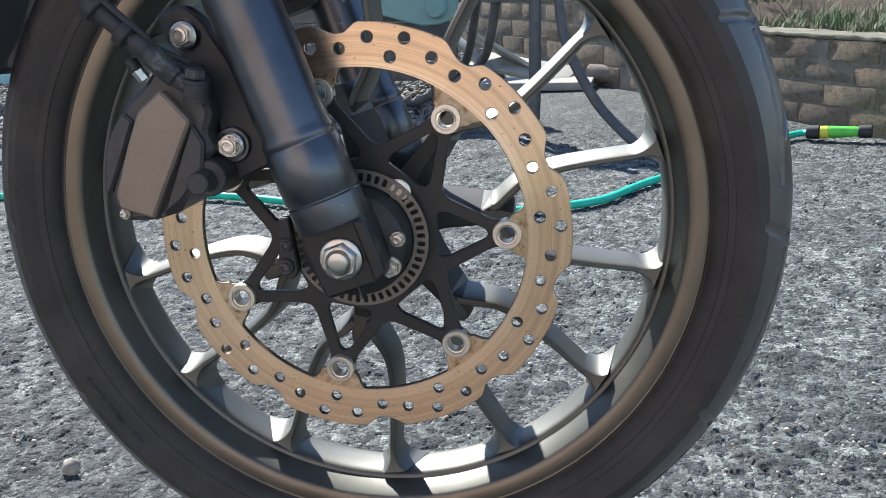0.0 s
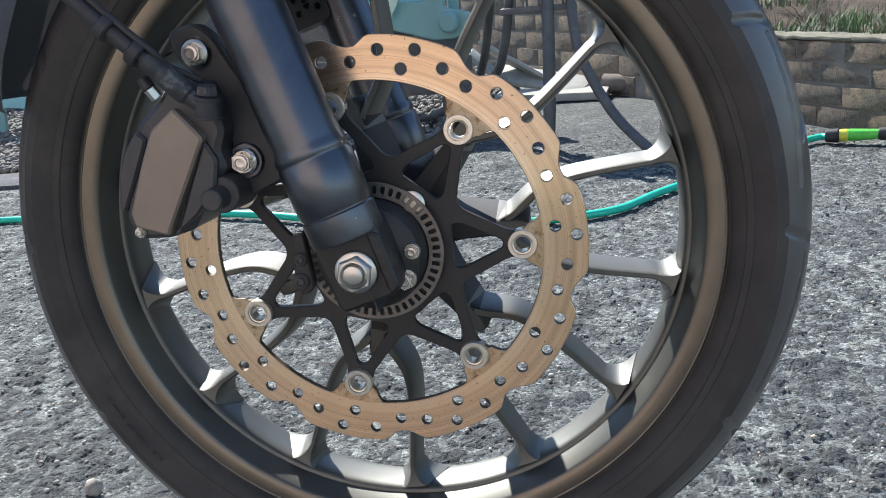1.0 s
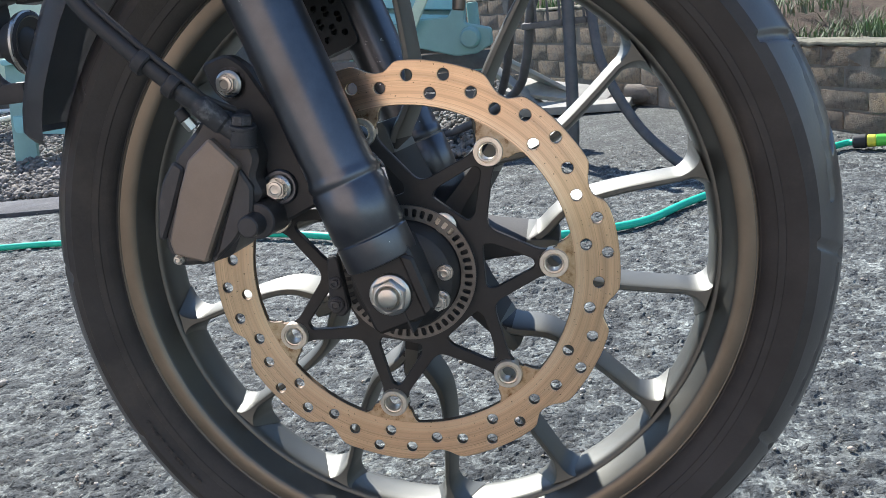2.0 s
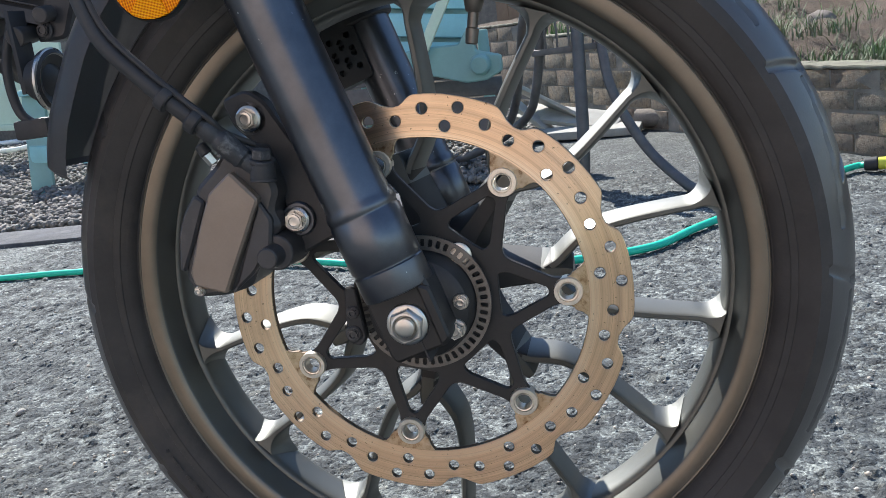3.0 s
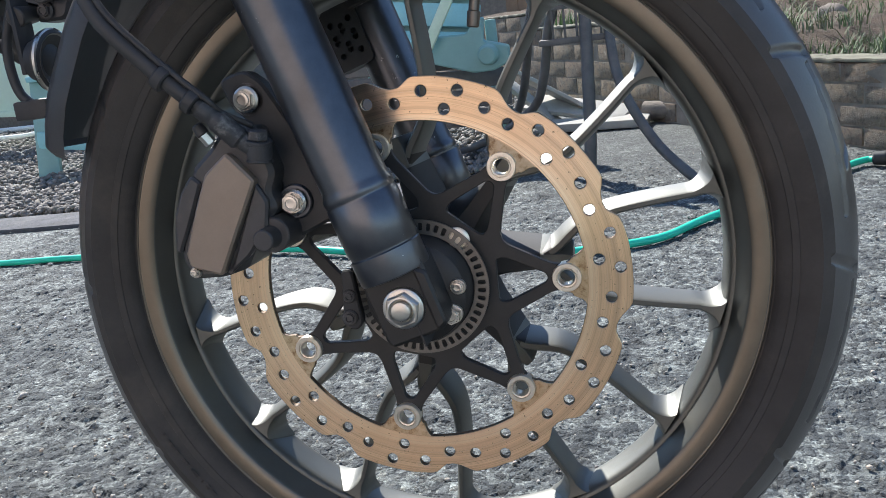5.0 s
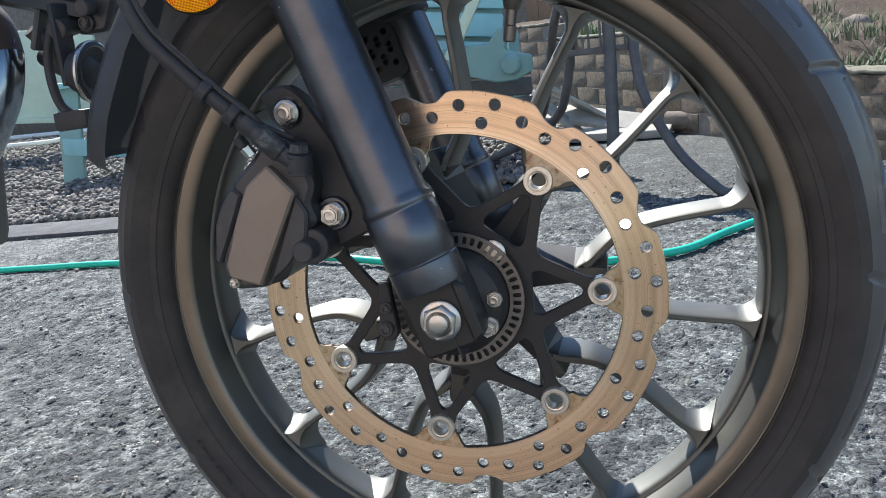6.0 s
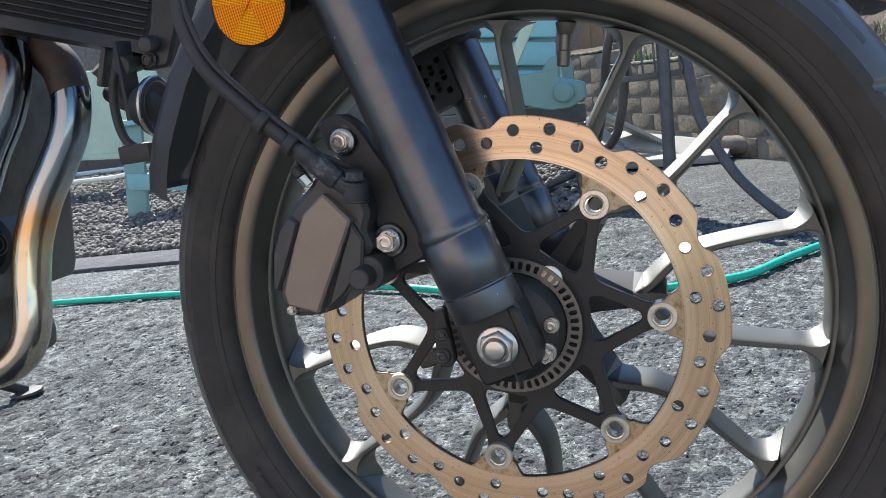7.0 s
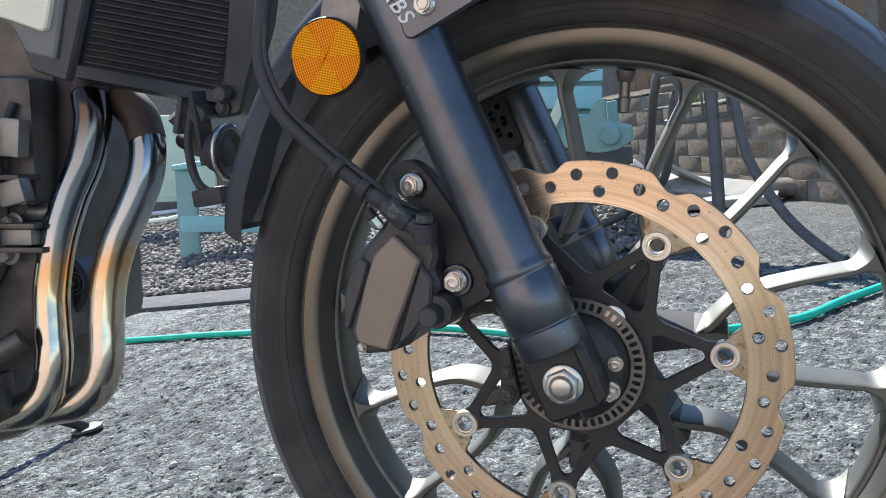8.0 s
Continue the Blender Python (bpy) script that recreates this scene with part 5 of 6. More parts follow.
def build_ground():
    """One sheet to the horizon: broken old concrete, close-meshed round the wheel, with stones standing out of worn hollows."""
    rng = np.random.default_rng(5)
    xs = np.concatenate(([-60, -20, -8, -5, -3.5, -2.6, -2.1], np.arange(-1.75, 1.35, 0.0031), [1.45, 1.7, 2.1, 3, 5, 12, 60]))
    ys, y = [-60, -20, -6, -2, -1.0, -0.6, -0.4], -0.25
    while y < 2.35:
        ys.append(y)
        y += 0.0028 + 0.0028 * max(0.0, y)
    ys = np.array(ys + [2.5, 2.8, 3.2, 4, 5, 6.5, 9, 20, 60])
    X, Y = np.meshgrid(xs, ys)
    H, T = np.zeros(X.shape), np.zeros(X.shape)
    worn = smooth_noise(X, Y, 0.16, rng) * 0.6 + smooth_noise(X, Y, 0.06, rng) * 0.4
    H += 0.006 * (worn - 0.5) + 0.0020 * smooth_noise(X, Y, 0.017, rng) + 0.0010 * smooth_noise(X, Y, 0.0075, rng)
    n = 52000
    sx, sy = rng.uniform(-1.7, 1.3, n), -0.2 + 2.5 * rng.random(n) ** 1.2
    size = 0.0034 + 0.0110 * rng.random(n) ** 2.6
    for k in np.argsort(size):
        x0, y0, r = sx[k], sy[k], size[k]
        a, q = rng.uniform(0, 3.14), rng.uniform(0.5, 1.0)
        i0, i1 = np.searchsorted(xs, (x0 - r, x0 + r))
        j0, j1 = np.searchsorted(ys, (y0 - r, y0 + r))
        if i1 <= i0 or j1 <= j0:
            continue
        dx, dy = X[j0:j1, i0:i1] - x0, Y[j0:j1, i0:i1] - y0
        u, v = (dx * math.cos(a) + dy * math.sin(a)) / r, (dy * math.cos(a) - dx * math.sin(a)) / (r * q)
        d = (np.abs(u) ** 2.6 + np.abs(v) ** 2.6) * (1 + 0.5 * (rng.random(u.shape) - 0.5))
        inside = d < 1
        top = r * rng.uniform(0.08, 0.30) * np.sqrt(np.clip(1 - d, 0, 1)) + u * r * rng.uniform(-0.2, 0.2)
        H[j0:j1, i0:i1] = np.where(inside, H[j0:j1, i0:i1] * 0.7 + top, H[j0:j1, i0:i1])
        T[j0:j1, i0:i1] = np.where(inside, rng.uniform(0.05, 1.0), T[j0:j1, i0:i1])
    far = np.clip((2.3 - Y) / 0.3, 0, 1) * np.clip((1.35 - X) / 0.1, 0, 1) * np.clip((X + 1.75) / 0.1, 0, 1) * np.clip((Y + 0.26) / 0.06, 0, 1)
    H *= far
    base = np.vectorize(ground_z)(X[::1, ::12], Y[::1, ::12])
    H += np.array([np.interp(xs, xs[::12], row) for row in base])
    ny, nx = X.shape
    me = bpy.data.meshes.new("ground")
    idx = np.arange(nx * ny).reshape(ny, nx)
    faces = np.stack((idx[:-1, :-1], idx[:-1, 1:], idx[1:, 1:], idx[1:, :-1]), -1).reshape(-1, 4)
    me.vertices.add(nx * ny)
    me.vertices.foreach_set("co", np.stack((X, Y, H - 0.004), -1).astype(np.float32).ravel())
    me.loops.add(faces.size)
    me.loops.foreach_set("vertex_index", faces.astype(np.int32).ravel())
    me.polygons.add(len(faces))
    me.polygons.foreach_set("loop_start", np.arange(0, faces.size, 4, dtype=np.int32))
    me.update()
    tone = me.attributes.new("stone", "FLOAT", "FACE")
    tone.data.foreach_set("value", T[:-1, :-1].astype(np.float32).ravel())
    coarse = me.attributes.new("coarse", "FLOAT", "FACE")
    coarse.data.foreach_set("value", 1.0 - np.clip(far * 3, 0, 1)[:-1, :-1].astype(np.float32).ravel())
    me.validate()
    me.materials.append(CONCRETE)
    me.shade_flat()
    tagged(new("ground", me), "weathered grey concrete with exposed pebble aggregate", "ground", "", "structure")
    rng = random.Random(4)
    spots = []
    for _ in range(2600):                               # chips lying on the concrete
        y = 0.05 + 2.3 * rng.random() ** 1.3
        x = rng.uniform(-0.75 - 0.8 * y, 0.75 + 0.35 * y)
        r = rng.choice((0.0018, 0.0025, 0.003, 0.004))
        spots.append((x, y, ground_z(x, y) + r * 0.2, r))
    heap("stone_chips", spots, PEBBLES, "small stone chips lying on the concrete", "stones", rng, 0.6)
    spots = []
    for _ in range(44):                               # loose pebbles
        y = 0.1 + 2.6 * rng.random()
        x = rng.uniform(-0.6 - 0.8 * y, 0.7 + 0.3 * y)
        r = rng.uniform(0.004, 0.008)
        spots.append((x, y, ground_z(x, y) + r * 0.2, r))
    for x, y, r in ((-0.405, 0.19, 0.014), (-0.52, 0.42, 0.010), (-0.53, 0.60, 0.011), (-0.60, 0.50, 0.009)):
        spots.append((x, y, r * 0.3, r))
    heap("loose_pebbles", spots, PEBBLES, "loose rounded pebbles scattered on the concrete", "pebbles", rng, 0.75, 2)


build_ground()


def build_gravel():
    rng = random.Random(8)
    # a dark cement strip borders the gravel
    bm = bmesh.new()
    box(bm, (5.2, 0.22, 0.022), Matrix.Translation((-2.95, 2.07, 0.0)) @ pose(0, 0, 0, 0, 0, -1.5), 0.006)
    thing("border_strip", bm, STRIP, "dark cement border strip beside the gravel", "kerb", "structure")
    spots = []
    for _ in range(13000):
        y = 2.20 + 4.9 * rng.random() ** 1.4
        x = rng.uniform(-1.15 - 0.75 * y, -0.10 - 0.02 * y)
        r = rng.uniform(0.008, 0.020) * (1 + 0.1 * max(0, y - 4))
        spots.append((x, y, 0.004 + 0.012 * rng.random() + 0.012 * min(1, y - 2.2), r))
    heap("gravel_bed", spots, GRAVEL, "bed of grey and buff gravel stones", "gravel", rng, 0.7)


build_gravel()

# ---- retaining wall: s runs along it from a point at the near end ----
WALL_O, WALL_D = Vector((0.962, 1.814, 0)), Vector((-0.465, 0.885, 0)).normalized()
WALL_N = Vector((-WALL_D.y, WALL_D.x, 0))              # towards the yard
if WALL_N.y > 0:
    WALL_N = -WALL_N
WALL_ANG = math.degrees(math.atan2(WALL_D.y, WALL_D.x))
WALL_RUNS = ((-1.6, 0.75, 0.0615, 4, 0.186), (0.75, 1.5, 0.080, 4, 0.245), (1.5, 2.6, 0.080, 5, 0.245), (2.6, 4.6, 0.080, 6, 0.245))   # from, to, course, courses, brick


def wall_height(s):
    for s0, s1, course, rows, _ in WALL_RUNS:
        if s < s1:
            return course * rows
    return course * rows


def build_wall():
    bm = bmesh.new()
    for s0, s1, course, rows, _ in WALL_RUNS:
        h = course * rows
        mid = WALL_O + WALL_D * (s0 + s1) / 2 - WALL_N * 0.058 + Vector((0, 0, h / 2 - 0.02))
        box(bm, (s1 - s0, 0.100, h + 0.03), Matrix.Translation(mid) @ pose(0, 0, 0, 0, 0, WALL_ANG))
    wall = thing("garden_wall", bm, MORTAR, "low weathered brick retaining wall with mossy top", "wall", "structure")
    rng = random.Random(2)
    shapes = {}
    for course, long in ((0.0615, 0.186), (0.080, 0.245)):
        for k in range(6):
            t = bmesh.new()
            box(t, (long - 0.007, 0.10, course - 0.007), None, 0.0025)
            for v in t.verts:
                v.co += Vector([0.0045 * noise.noise(v.co * 40 + Vector((k * 7 + j, 0, 0))) for j in range(3)])
            shapes[course, k] = finish("brick", t, BRICKS, 50)
    cap = []
    for k in range(3):
        t = bmesh.new()
        box(t, (0.362, 0.106, 0.012), None, 0.004)
        bmesh.ops.subdivide_edges(t, edges=[e for e in t.edges if e.calc_length() > 0.2], cuts=9, use_grid_fill=True)
        for v in t.verts:
            v.co += Vector((0, 0.004 * noise.noise(v.co * 30 + Vector((0, k * 9, 0))), 0.007 * noise.noise(v.co * 22 + Vector((k * 9, 0, 0)))))
        cap.append(finish("coping", t, MOSS, 50))
    for s0, s1, course, rows, long in WALL_RUNS:
        for c in range(rows):
            s = s0 + (long if c % 2 else long / 2)
            while s < s1 + 0.02:
                ob = part("brick", shapes[course, rng.randrange(6)], None, wall)
                ob.matrix_basis = Matrix.Translation(WALL_O + WALL_D * s - WALL_N * (0.0555 + rng.uniform(-0.002, 0.002)) + Vector((0, 0, (c + 0.5) * course + rng.uniform(-0.002, 0.002)))) @ pose(0, 0, 0, rng.uniform(-0.8, 0.8), rng.uniform(-0.8, 0.8), WALL_ANG + rng.uniform(-0.8, 0.8))
                s += long
    s = -1.5
    while s < 4.3:
        ob = part("coping", cap[rng.randrange(3)], None, wall)
        ob.matrix_basis = Matrix.Translation(WALL_O + WALL_D * s - WALL_N * 0.056 + Vector((0, 0, wall_height(s) + 0.004))) @ pose(0, 0, 0, 0, rng.uniform(-0.6, 0.6), WALL_ANG)
        s += 0.365
    # raised bed behind it
    bm = bmesh.new()
    rows = []
    for i in range(16):
        off = 0.09 + 0.14 * i
        row = []
        for j in range(40):
            s = -1.6 + 0.16 * j
            p = WALL_O + WALL_D * s - WALL_N * off
            row.append(bm.verts.new((p.x, p.y, wall_height(s) - 0.02 + 0.05 * noise.noise((p.x * 5, p.y * 5, 0)) + 0.02 * i * 0.5)))
        rows.append(row)
    for p, q in zip(rows, rows[1:]):
        for j in range(39):
            bm.faces.new((p[j], p[j + 1], q[j + 1], q[j]))
    thing("flower_bed", bm, SOIL, "dark soil of the raised garden bed", "soil", "structure")


build_wall()

LEAF = varied("grass_leaves", [(0.045, 0.125, 0.024), (0.075, 0.195, 0.038), (0.105, 0.245, 0.050), (0.066, 0.150, 0.038), (0.150, 0.220, 0.072)], 0.6, 9, 0.2, True)


def build_plants():
    """Grass and weeds along the bed behind the wall."""
    rng = random.Random(11)
    vs, fs = [], []
    for tuft in range(520):
        s = rng.uniform(-1.2, 2.6)
        o = WALL_O + WALL_D * s - WALL_N * rng.uniform(0.10, 0.9) + Vector((0, 0, wall_height(s) - 0.01))
        tall = rng.uniform(0.03, 0.09) * (1.8 if rng.random() < 0.15 else 1)
        for blade in range(rng.randrange(10, 26)):
            a, lean = rng.uniform(0, 6.283), rng.uniform(0.1, 0.9)
            b = o + Vector((rng.uniform(-0.04, 0.04), rng.uniform(-0.04, 0.04), 0))
            d = Vector((math.cos(a), math.sin(a), 0))
            sdir = Vector((-d.y, d.x, 0)) * rng.uniform(0.0015, 0.004)
            h = tall * rng.uniform(0.5, 1.1)
            i0 = len(vs)
            for k in range(4):
                t = k / 3
                c = b + d * lean * h * t * t + Vector((0, 0, h * (t - 0.25 * lean * t * t)))
                wdt = sdir * (1 - 0.9 * t)
                vs += [c - wdt, c + wdt]
            for k in range(3):
                fs.append([i0 + 2 * k, i0 + 2 * k + 1, i0 + 2 * k + 3, i0 + 2 * k + 2])
    me = bpy.data.meshes.new("grass")
    me.from_pydata(vs, [], fs)
    me.materials.append(LEAF)
    tagged(new("grass", me), "tufts of green grass and weeds in the raised bed", "grass", "", "stuff")


build_plants()


POST = Vector((1.00, 5.06, 0))


def build_fence():
    """A brown board fence behind the beds closes the yard."""
    a, b = Vector((3.2, 3.2, 0)), Vector((-0.6, 6.6, 0))
    d = (b - a).normalized()
    ang = math.degrees(math.atan2(d.y, d.x))
    L = (b - a).length
    bm = bmesh.new()
    for h in (0.5, 1.3):
        box(bm, (L, 0.04, 0.08), Matrix.Translation((a + b) / 2 + Vector((0, 0.05, h))) @ pose(0, 0, 0, 0, 0, ang), 0.004)
    fence = thing("board_fence", bm, FENCE, "brown weathered timber board fence", "fence", "structure")
    rng = random.Random(5)
    t = bmesh.new()
    box(t, (0.138, 0.022, 1.8), None, 0.003)
    me = finish("board", t, FENCE)
    k = 0
    while k * 0.145 < L:
        ob = part("board", me, None, fence)
        ob.matrix_basis = Matrix.Translation(a + d * (k * 0.145) + Vector((0, 0, 0.9 + rng.uniform(-0.01, 0.01)))) @ pose(0, 0, 0, 0, rng.uniform(-0.4, 0.4), ang + rng.uniform(-2, 2))
        k += 1
    bm = bmesh.new()
    box(bm, (0.095, 0.095, 1.95), Matrix.Translation((POST.x, POST.y, 0.975)) @ pose(0, 0, 0, 0, 0, ang), 0.008)
    part("post", bm, MORTAR, fence, "pale grey fence post")
    # a wall added beyond the gravel to cut off the low sky
    bm = bmesh.new()
    box(bm, (24, 0.2, 2.4), Matrix.Translation((-2.0, 8.6, 1.2)))
    thing("added_back_wall", bm, MORTAR, "plain grey wall added behind the gravel to cut off low sky", "wall", "structure")


build_fence()

# ---- hose ----
HOSE_PTS = [(-3.2, 1.55, 0.009), (-2.2, 1.48, 0.010), (-1.55, 1.456, 0.010), (-1.30, 1.447, 0.010), (-0.69, 1.37, 0.010), (-0.2, 1.16, 0.010), (0.174, 1.184, 0.010), (0.349, 1.36, 0.010), (0.735, 1.767, 0.013), (0.81, 1.79, 0.018)]
hose = thing("garden_hose", tube(bmesh.new(), HOSE_PTS, 0.0088, 14, 10), HOSE, "green garden hose lying on the concrete", "hose")
nz = empty("hose_nozzle", "green and yellow plastic hose nozzle lying by the wall", "nozzle")
A0, A1 = Vector((0.800, 1.790, 0.020)), Vector((0.950, 1.735, 0.026))
NZ = (A1 - A0).normalized()
part("connector", round_bar(bmesh.new(), A0, A0 + NZ * 0.034, 0.017, 0.019, 24, 0.003), BLACK, nz, "black hose connector")
part("collar", round_bar(bmesh.new(), A0 + NZ * 0.034, A0 + NZ * 0.056, 0.0165, 0.0165, 24, 0.002), YELLOW, nz, "yellow collar")
bm = round_bar(bmesh.new(), A0 + NZ * 0.056, A0 + NZ * 0.128, 0.0165, 0.013, 24, 0.002)
part("barrel", bm, NOZZLE_GREEN, nz, "bright green barrel")
part("tip", round_bar(bmesh.new(), A0 + NZ * 0.126, A0 + NZ * 0.160, 0.016, 0.018, 24, 0.003), BLACK, nz, "black nozzle tip")


# ---- garden furniture ----
def build_table():
    """A wrought-iron table: a central post, curved legs and a square lower frame."""
    tab = empty("garden_table", "dark wrought-iron garden table with curved legs", "table")
    legs = [
        [(0.130, 2.06, 0.62), (0.138, 2.05, 0.50), (0.150, 2.03, 0.427), (0.163, 1.97, 0.310), (0.195, 1.92, 0.215), (0.262, 1.86, 0.100), (0.345, 1.76, 0.020), (0.375, 1.73, 0.008)],
        [(0.010, 2.06, 0.62), (-0.005, 2.05, 0.50), (-0.025, 2.06, 0.445), (-0.055, 2.10, 0.300), (-0.105, 2.20, 0.200), (-0.250, 2.36, 0.100), (-0.430, 2.60, 0.020), (-0.470, 2.65, 0.008)],
        [(-0.040, 2.20, 0.62), (-0.085, 2.22, 0.50), (-0.110, 2.30, 0.40), (-0.140, 2.40, 0.28), (-0.180, 2.52, 0.18), (-0.25, 2.70, 0.08), (-0.34, 2.90, 0.010)],
    ]
    for l in legs:
        part("leg", tube(bmesh.new(), l, 0.0145, 16, 8), IRON, tab, "curved iron leg")
    part("post", tube(bmesh.new(), [(0.086, 2.06, 0.66), (0.086, 2.04, 0.473), (0.078, 1.96, 0.167), (0.066, 1.94, 0.006)], 0.0185, 20, 6), IRON, tab, "straight iron post")
    bm = bmesh.new()
    for z in (0.405, 0.505):
        box(bm, (0.215, 0.018, 0.018), Matrix.Translation((0.060, 2.035, z)), 0.003)
        box(bm, (0.018, 0.215, 0.018), Matrix.Translation((-0.045, 2.135, z)), 0.003)
        box(bm, (0.018, 0.215, 0.018), Matrix.Translation((0.160, 2.135, z)), 0.003)
    part("frame", bm, IRON, tab, "square iron frame")
    for k in range(5):
        bm = bmesh.new()
        box(bm, (0.007, 0.007, 0.09), Matrix.Translation((-0.01 + 0.035 * k, 2.035, 0.455)), 0.001)
        part("bar", bm, IRON, tab)
    bm = bmesh.new()
    box(bm, (0.22, 0.22, 0.02), Matrix.Translation((0.060, 2.14, 0.53)), 0.004)
    part("shelf", bm, IRON, tab)


build_table()


def build_lounger():
    """A folding plastic garden chair: slatted back, side arm and pivot knob."""
    ch = empty("folding_chair", "faded green plastic folding garden chair", "chair")
    base = Matrix.Translation((-0.36, 2.79, 0.513)) @ pose(0, 0, 0, -10, 8.5, 3)
    for k in range(5):
        bm = bmesh.new()
        box(bm, (0.60, 0.022, 0.090), base @ Matrix.Translation((-0.265, 0.0, -0.108 + 0.108 * k)), 0.009)
        part("slat", bm, TEAL, ch, "broad green plastic slat")
    # backing added so that the gaps between the slats look shaded
    bm = bmesh.new()
    box(bm, (0.58, 0.02, 0.50), base @ Matrix.Translation((-0.265, 0.045, 0.10)), 0.006)
    part("shell", bm, TEAL_SHADED, ch, "dark green backing added for shade between the slats")
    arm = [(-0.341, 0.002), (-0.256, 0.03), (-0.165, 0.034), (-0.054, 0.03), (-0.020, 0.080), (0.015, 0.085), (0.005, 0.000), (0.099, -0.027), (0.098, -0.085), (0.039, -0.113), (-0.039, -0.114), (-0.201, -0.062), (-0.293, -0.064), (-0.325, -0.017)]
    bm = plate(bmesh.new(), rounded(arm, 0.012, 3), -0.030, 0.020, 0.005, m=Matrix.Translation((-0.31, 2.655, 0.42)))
    part("side_arm", bm, TEAL_SHADED, ch, "green moulded side arm")
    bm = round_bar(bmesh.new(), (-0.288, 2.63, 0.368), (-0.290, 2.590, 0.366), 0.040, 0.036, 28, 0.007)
    part("pivot_knob", bm, TEAL_SHADED, ch, "round pivot knob")
    bm = bmesh.new()
    box(bm, (0.040, 0.025, 0.34), Matrix.Translation((-0.425, 2.590, 0.555)) @ pose(0, 0, 0, 0, 31, 0), 0.008)
    part("strut", bm, PALE_GREEN, ch, "pale green back strut")
    for k in range(4):                                   # dark slats added for the shade below the arm
        bm = bmesh.new()
        box(bm, (0.72, 0.020, 0.070), Matrix.Translation((-0.60, 2.80 + 0.012 * k, 0.128 + 0.076 * k)) @ pose(0, 0, 0, -9, 2, 3), 0.008)
        part("shade_slat", bm, IRON, ch, "dark slat added for shade under the chair")
    for x in (-0.80, -0.30):
        bm = bmesh.new()
        box(bm, (0.045, 0.05, 0.50), Matrix.Translation((x, 2.86, 0.24)) @ pose(0, 0, 0, -8, 0, 6), 0.008)
        part("leg", bm, TEAL_SHADED, ch)


build_lounger()


def build_side_chair():
    ch = empty("garden_chair", "green plastic garden chair standing on gravel", "chair")
    for p, tilt in (((-2.62, 3.24, 0.23), 6), ((-2.10, 3.30, 0.23), -6)):
        bm = bmesh.new()
        box(bm, (0.105, 0.05, 0.52), Matrix.Translation(p) @ pose(0, 0, 0, -6, tilt, 20), 0.010)
        part("leg", bm, TEAL_SHADED, ch, "broad green leg")
    bm = bmesh.new()
    box(bm, (0.56, 0.035, 0.085), Matrix.Translation((-2.38, 3.25, 0.155)) @ pose(0, 0, 0, 0, 8, 8), 0.008)
    part("cross_rail", bm, TEAL, ch, "green cross rail")
    bm = bmesh.new()
    box(bm, (0.62, 0.50, 0.03), Matrix.Translation((-2.36, 3.48, 0.49)) @ pose(0, 0, 0, 0, 0, 8), 0.010)
    part("seat", bm, TEAL, ch)


build_side_chair()
tube_frame = thing("tube_frame", tube(bmesh.new(), [(-6.0, 5.75, 0.045), (-4.9, 5.62, 0.045), (-4.45, 5.58, 0.050), (-4.28, 5.57, 0.11), (-4.24, 5.57, 0.30), (-4.22, 5.57, 0.60)], 0.022, 14, 8), WHITE_TUBE, "bent white metal tube frame on the gravel", "frame")
thing("white_rail", tube(bmesh.new(), [(-7.0, 6.75, 0.045), (-5.8, 6.60, 0.045), (-4.5, 6.40, 0.045)], 0.024, 14, 6), WHITE_TUBE, "straight white metal rail lying on the gravel", "rail")
panel = empty("green_panel", "pale green sheet panel on dark posts beyond the gravel", "panel")
bm = bmesh.new()
box(bm, (2.1, 0.03, 0.62), Matrix.Translation((-4.48, 4.75, 0.62)) @ pose(0, 0, 0, 0, 5, 4), 0.006)
part("sheet", bm, PALE_GREEN, panel, "pale green sheet")
bm = bmesh.new()
box(bm, (2.1, 0.05, 0.04), Matrix.Translation((-4.48, 4.72, 0.315)) @ pose(0, 0, 0, 0, 5, 4), 0.006)
part("edge_strip", bm, PALE_GREEN, panel)
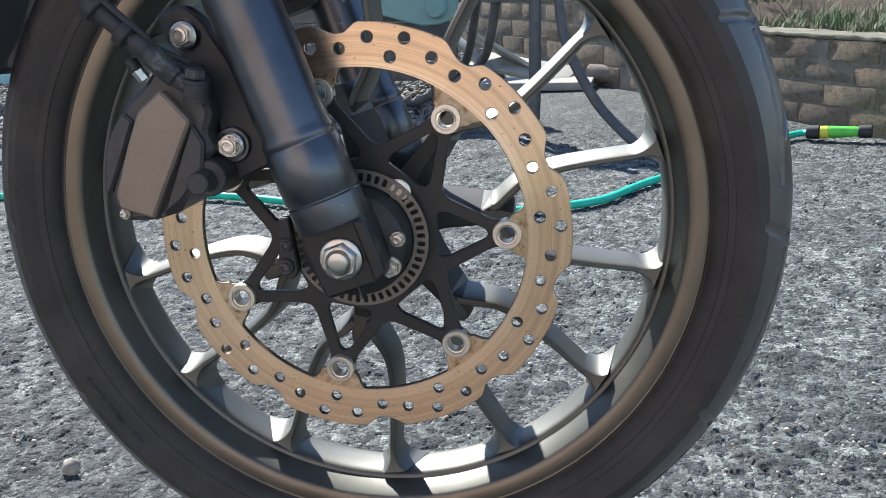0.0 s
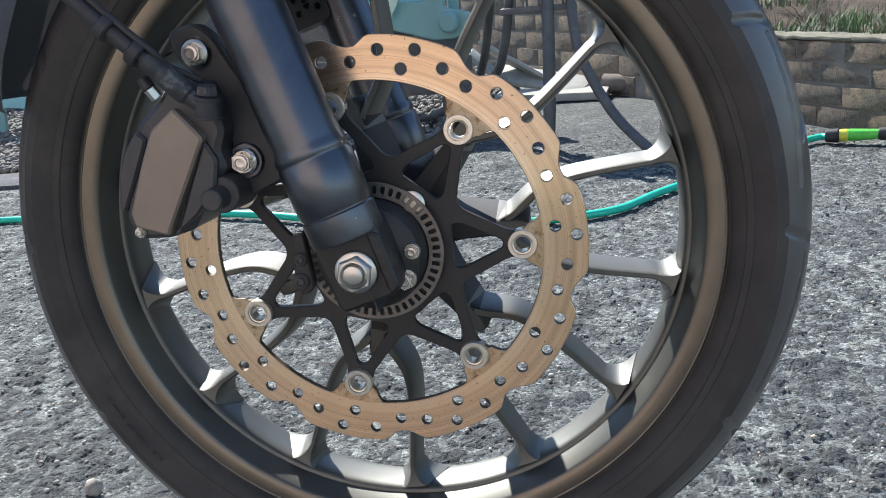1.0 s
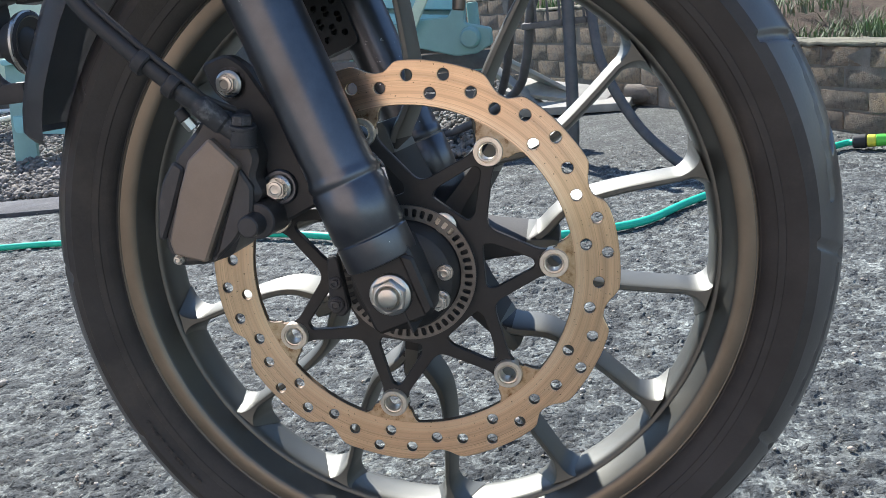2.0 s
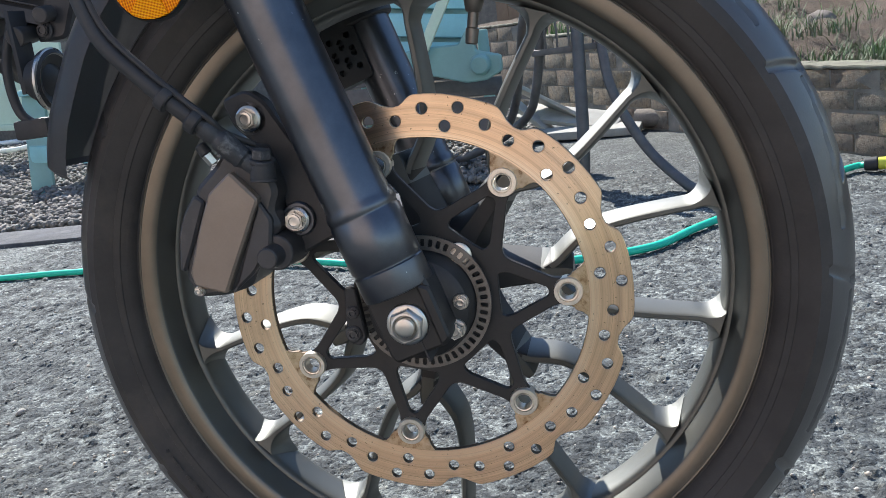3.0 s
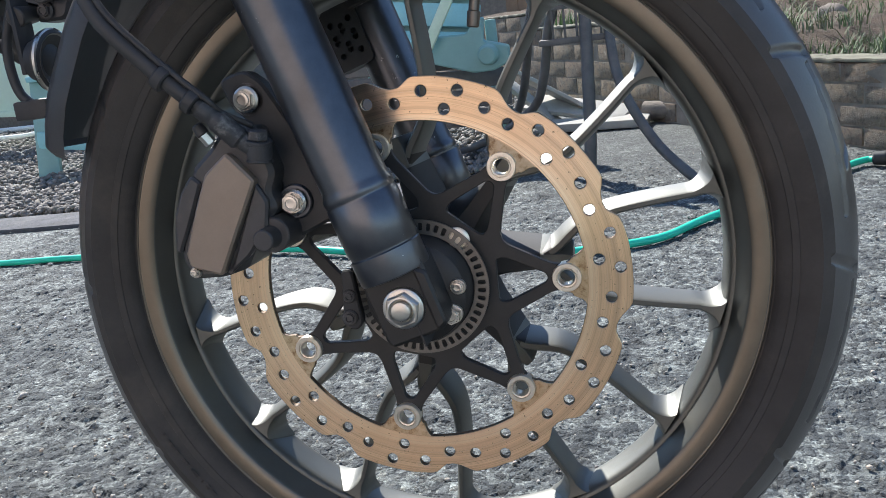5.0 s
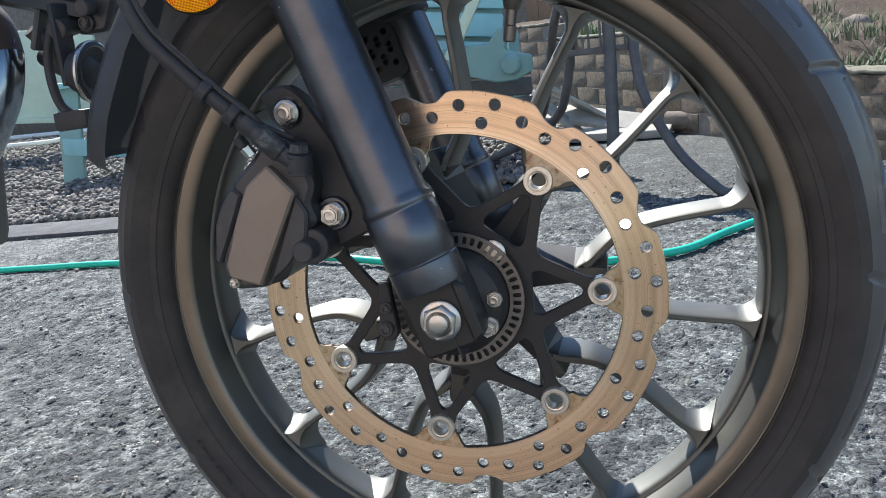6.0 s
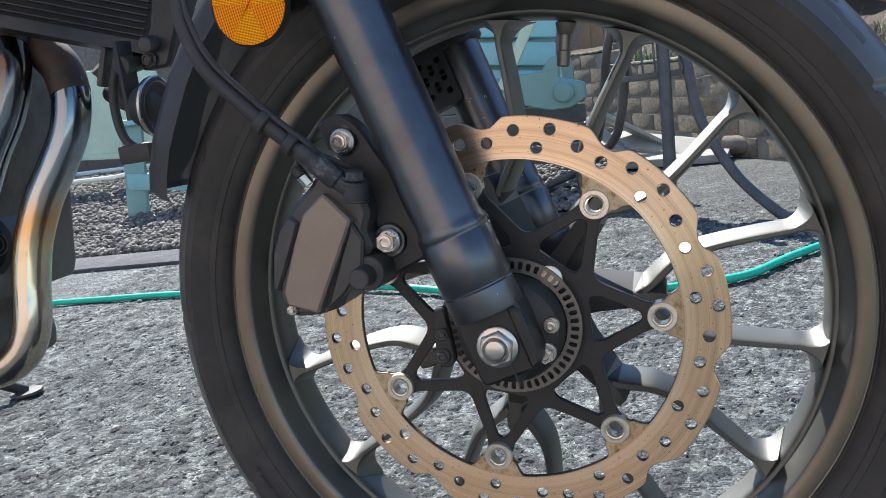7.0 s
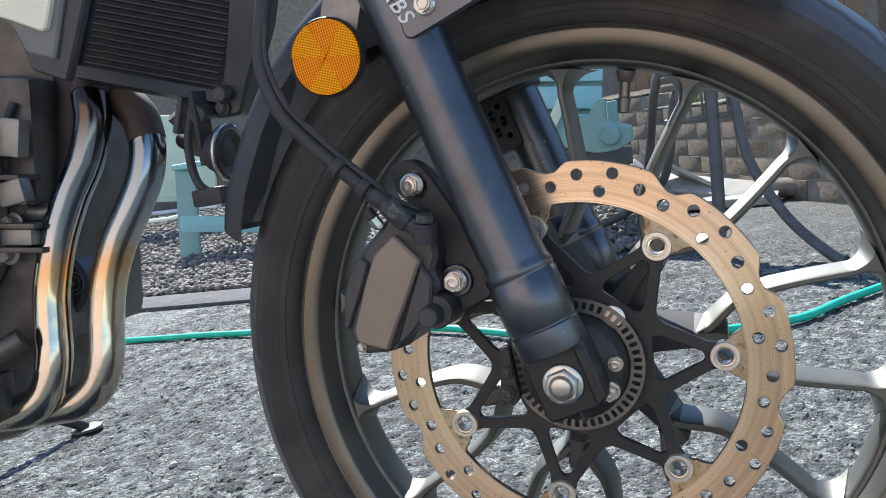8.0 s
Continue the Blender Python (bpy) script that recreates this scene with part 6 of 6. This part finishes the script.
for x in (-5.4, -4.95):
    bm = bmesh.new()
    box(bm, (0.06, 0.06, 0.62), Matrix.Translation((x, 4.80, 0.31)), 0.006)
    part("post", bm, IRON, panel, "dark post")
# no known board: a dark one stands in for shade below the panel
bm = bmesh.new()
box(bm, (5.5, 0.08, 0.62), Matrix.Translation((-6.2, 7.3, 0.31)) @ pose(0, 0, 0, 0, 0, -6), 0.01)
thing("shade_board", bm, LOG, "dark board added for the shade below the green panel", "board")

# boards and a log by the foot of the wall
for (x, y, z), size, rot in (((0.06, 3.00, 0.022), (0.46, 0.13, 0.035), (2, 1, -8)), ((0.00, 3.14, 0.075), (0.46, 0.16, 0.022), (14, 9, -24)), ((-0.10, 3.18, 0.15), (0.34, 0.12, 0.018), (-24, 30, -14)), ((-0.17, 3.10, 0.11), (0.30, 0.08, 0.020), (20, 44, 8))):
    bm = bmesh.new()
    box(bm, size, None, 0.006)
    for v in bm.verts:
        v.co += Vector((0, 0, 0.006 * noise.noise(v.co * 9)))
    ob = thing("old_board", bm, PLANK, "bleached broken board lying by the wall", "board", group="boards by the wall")
    ob.matrix_world = pose(x, y, z, *rot)
thing("log", tube(bmesh.new(), [(0.28, 3.06, 0.045), (0.38, 3.00, 0.045), (0.50, 2.96, 0.04)], lambda t: 0.040 - 0.006 * t, 14, 6), LOG, "short grey log lying on the concrete", "log")
rng = random.Random(21)
pv, pf = lump(None, Vector((0, 0, 0)), 0.06, rng, 0.8, 3)
for (x, y, z), k in (((0.62, 2.86, 0.025), 0.8), ((0.98, 2.98, 0.325), 1.25), ((0.72, 3.30, 0.36), 1.2)):
    me = bpy.data.meshes.new("rock")
    me.from_pydata([Vector(p) * k for p in pv], [], pf)
    me.materials.append(LOG)
    me.shade_smooth()
    ob = tagged(new("rock", me), "dark rough rock by the wall", "rock", "rocks")
    ob.location = (x, y, z)

# unseen walls, added: one throws warm light back, one cuts off low sky
for name, size, at in (("house_wall", (8.0, 0.3, 5.0), (-2.8, -6.0, 2.5)), ("added_wall_left", (0.3, 17, 2.2), (-12.5, 0.5, 1.1))):
    bm = bmesh.new()
    box(bm, size, Matrix.Translation(at))
    thing(name, bm, RENDERED, "plain unseen wall added to shape the light", "wall", "structure")
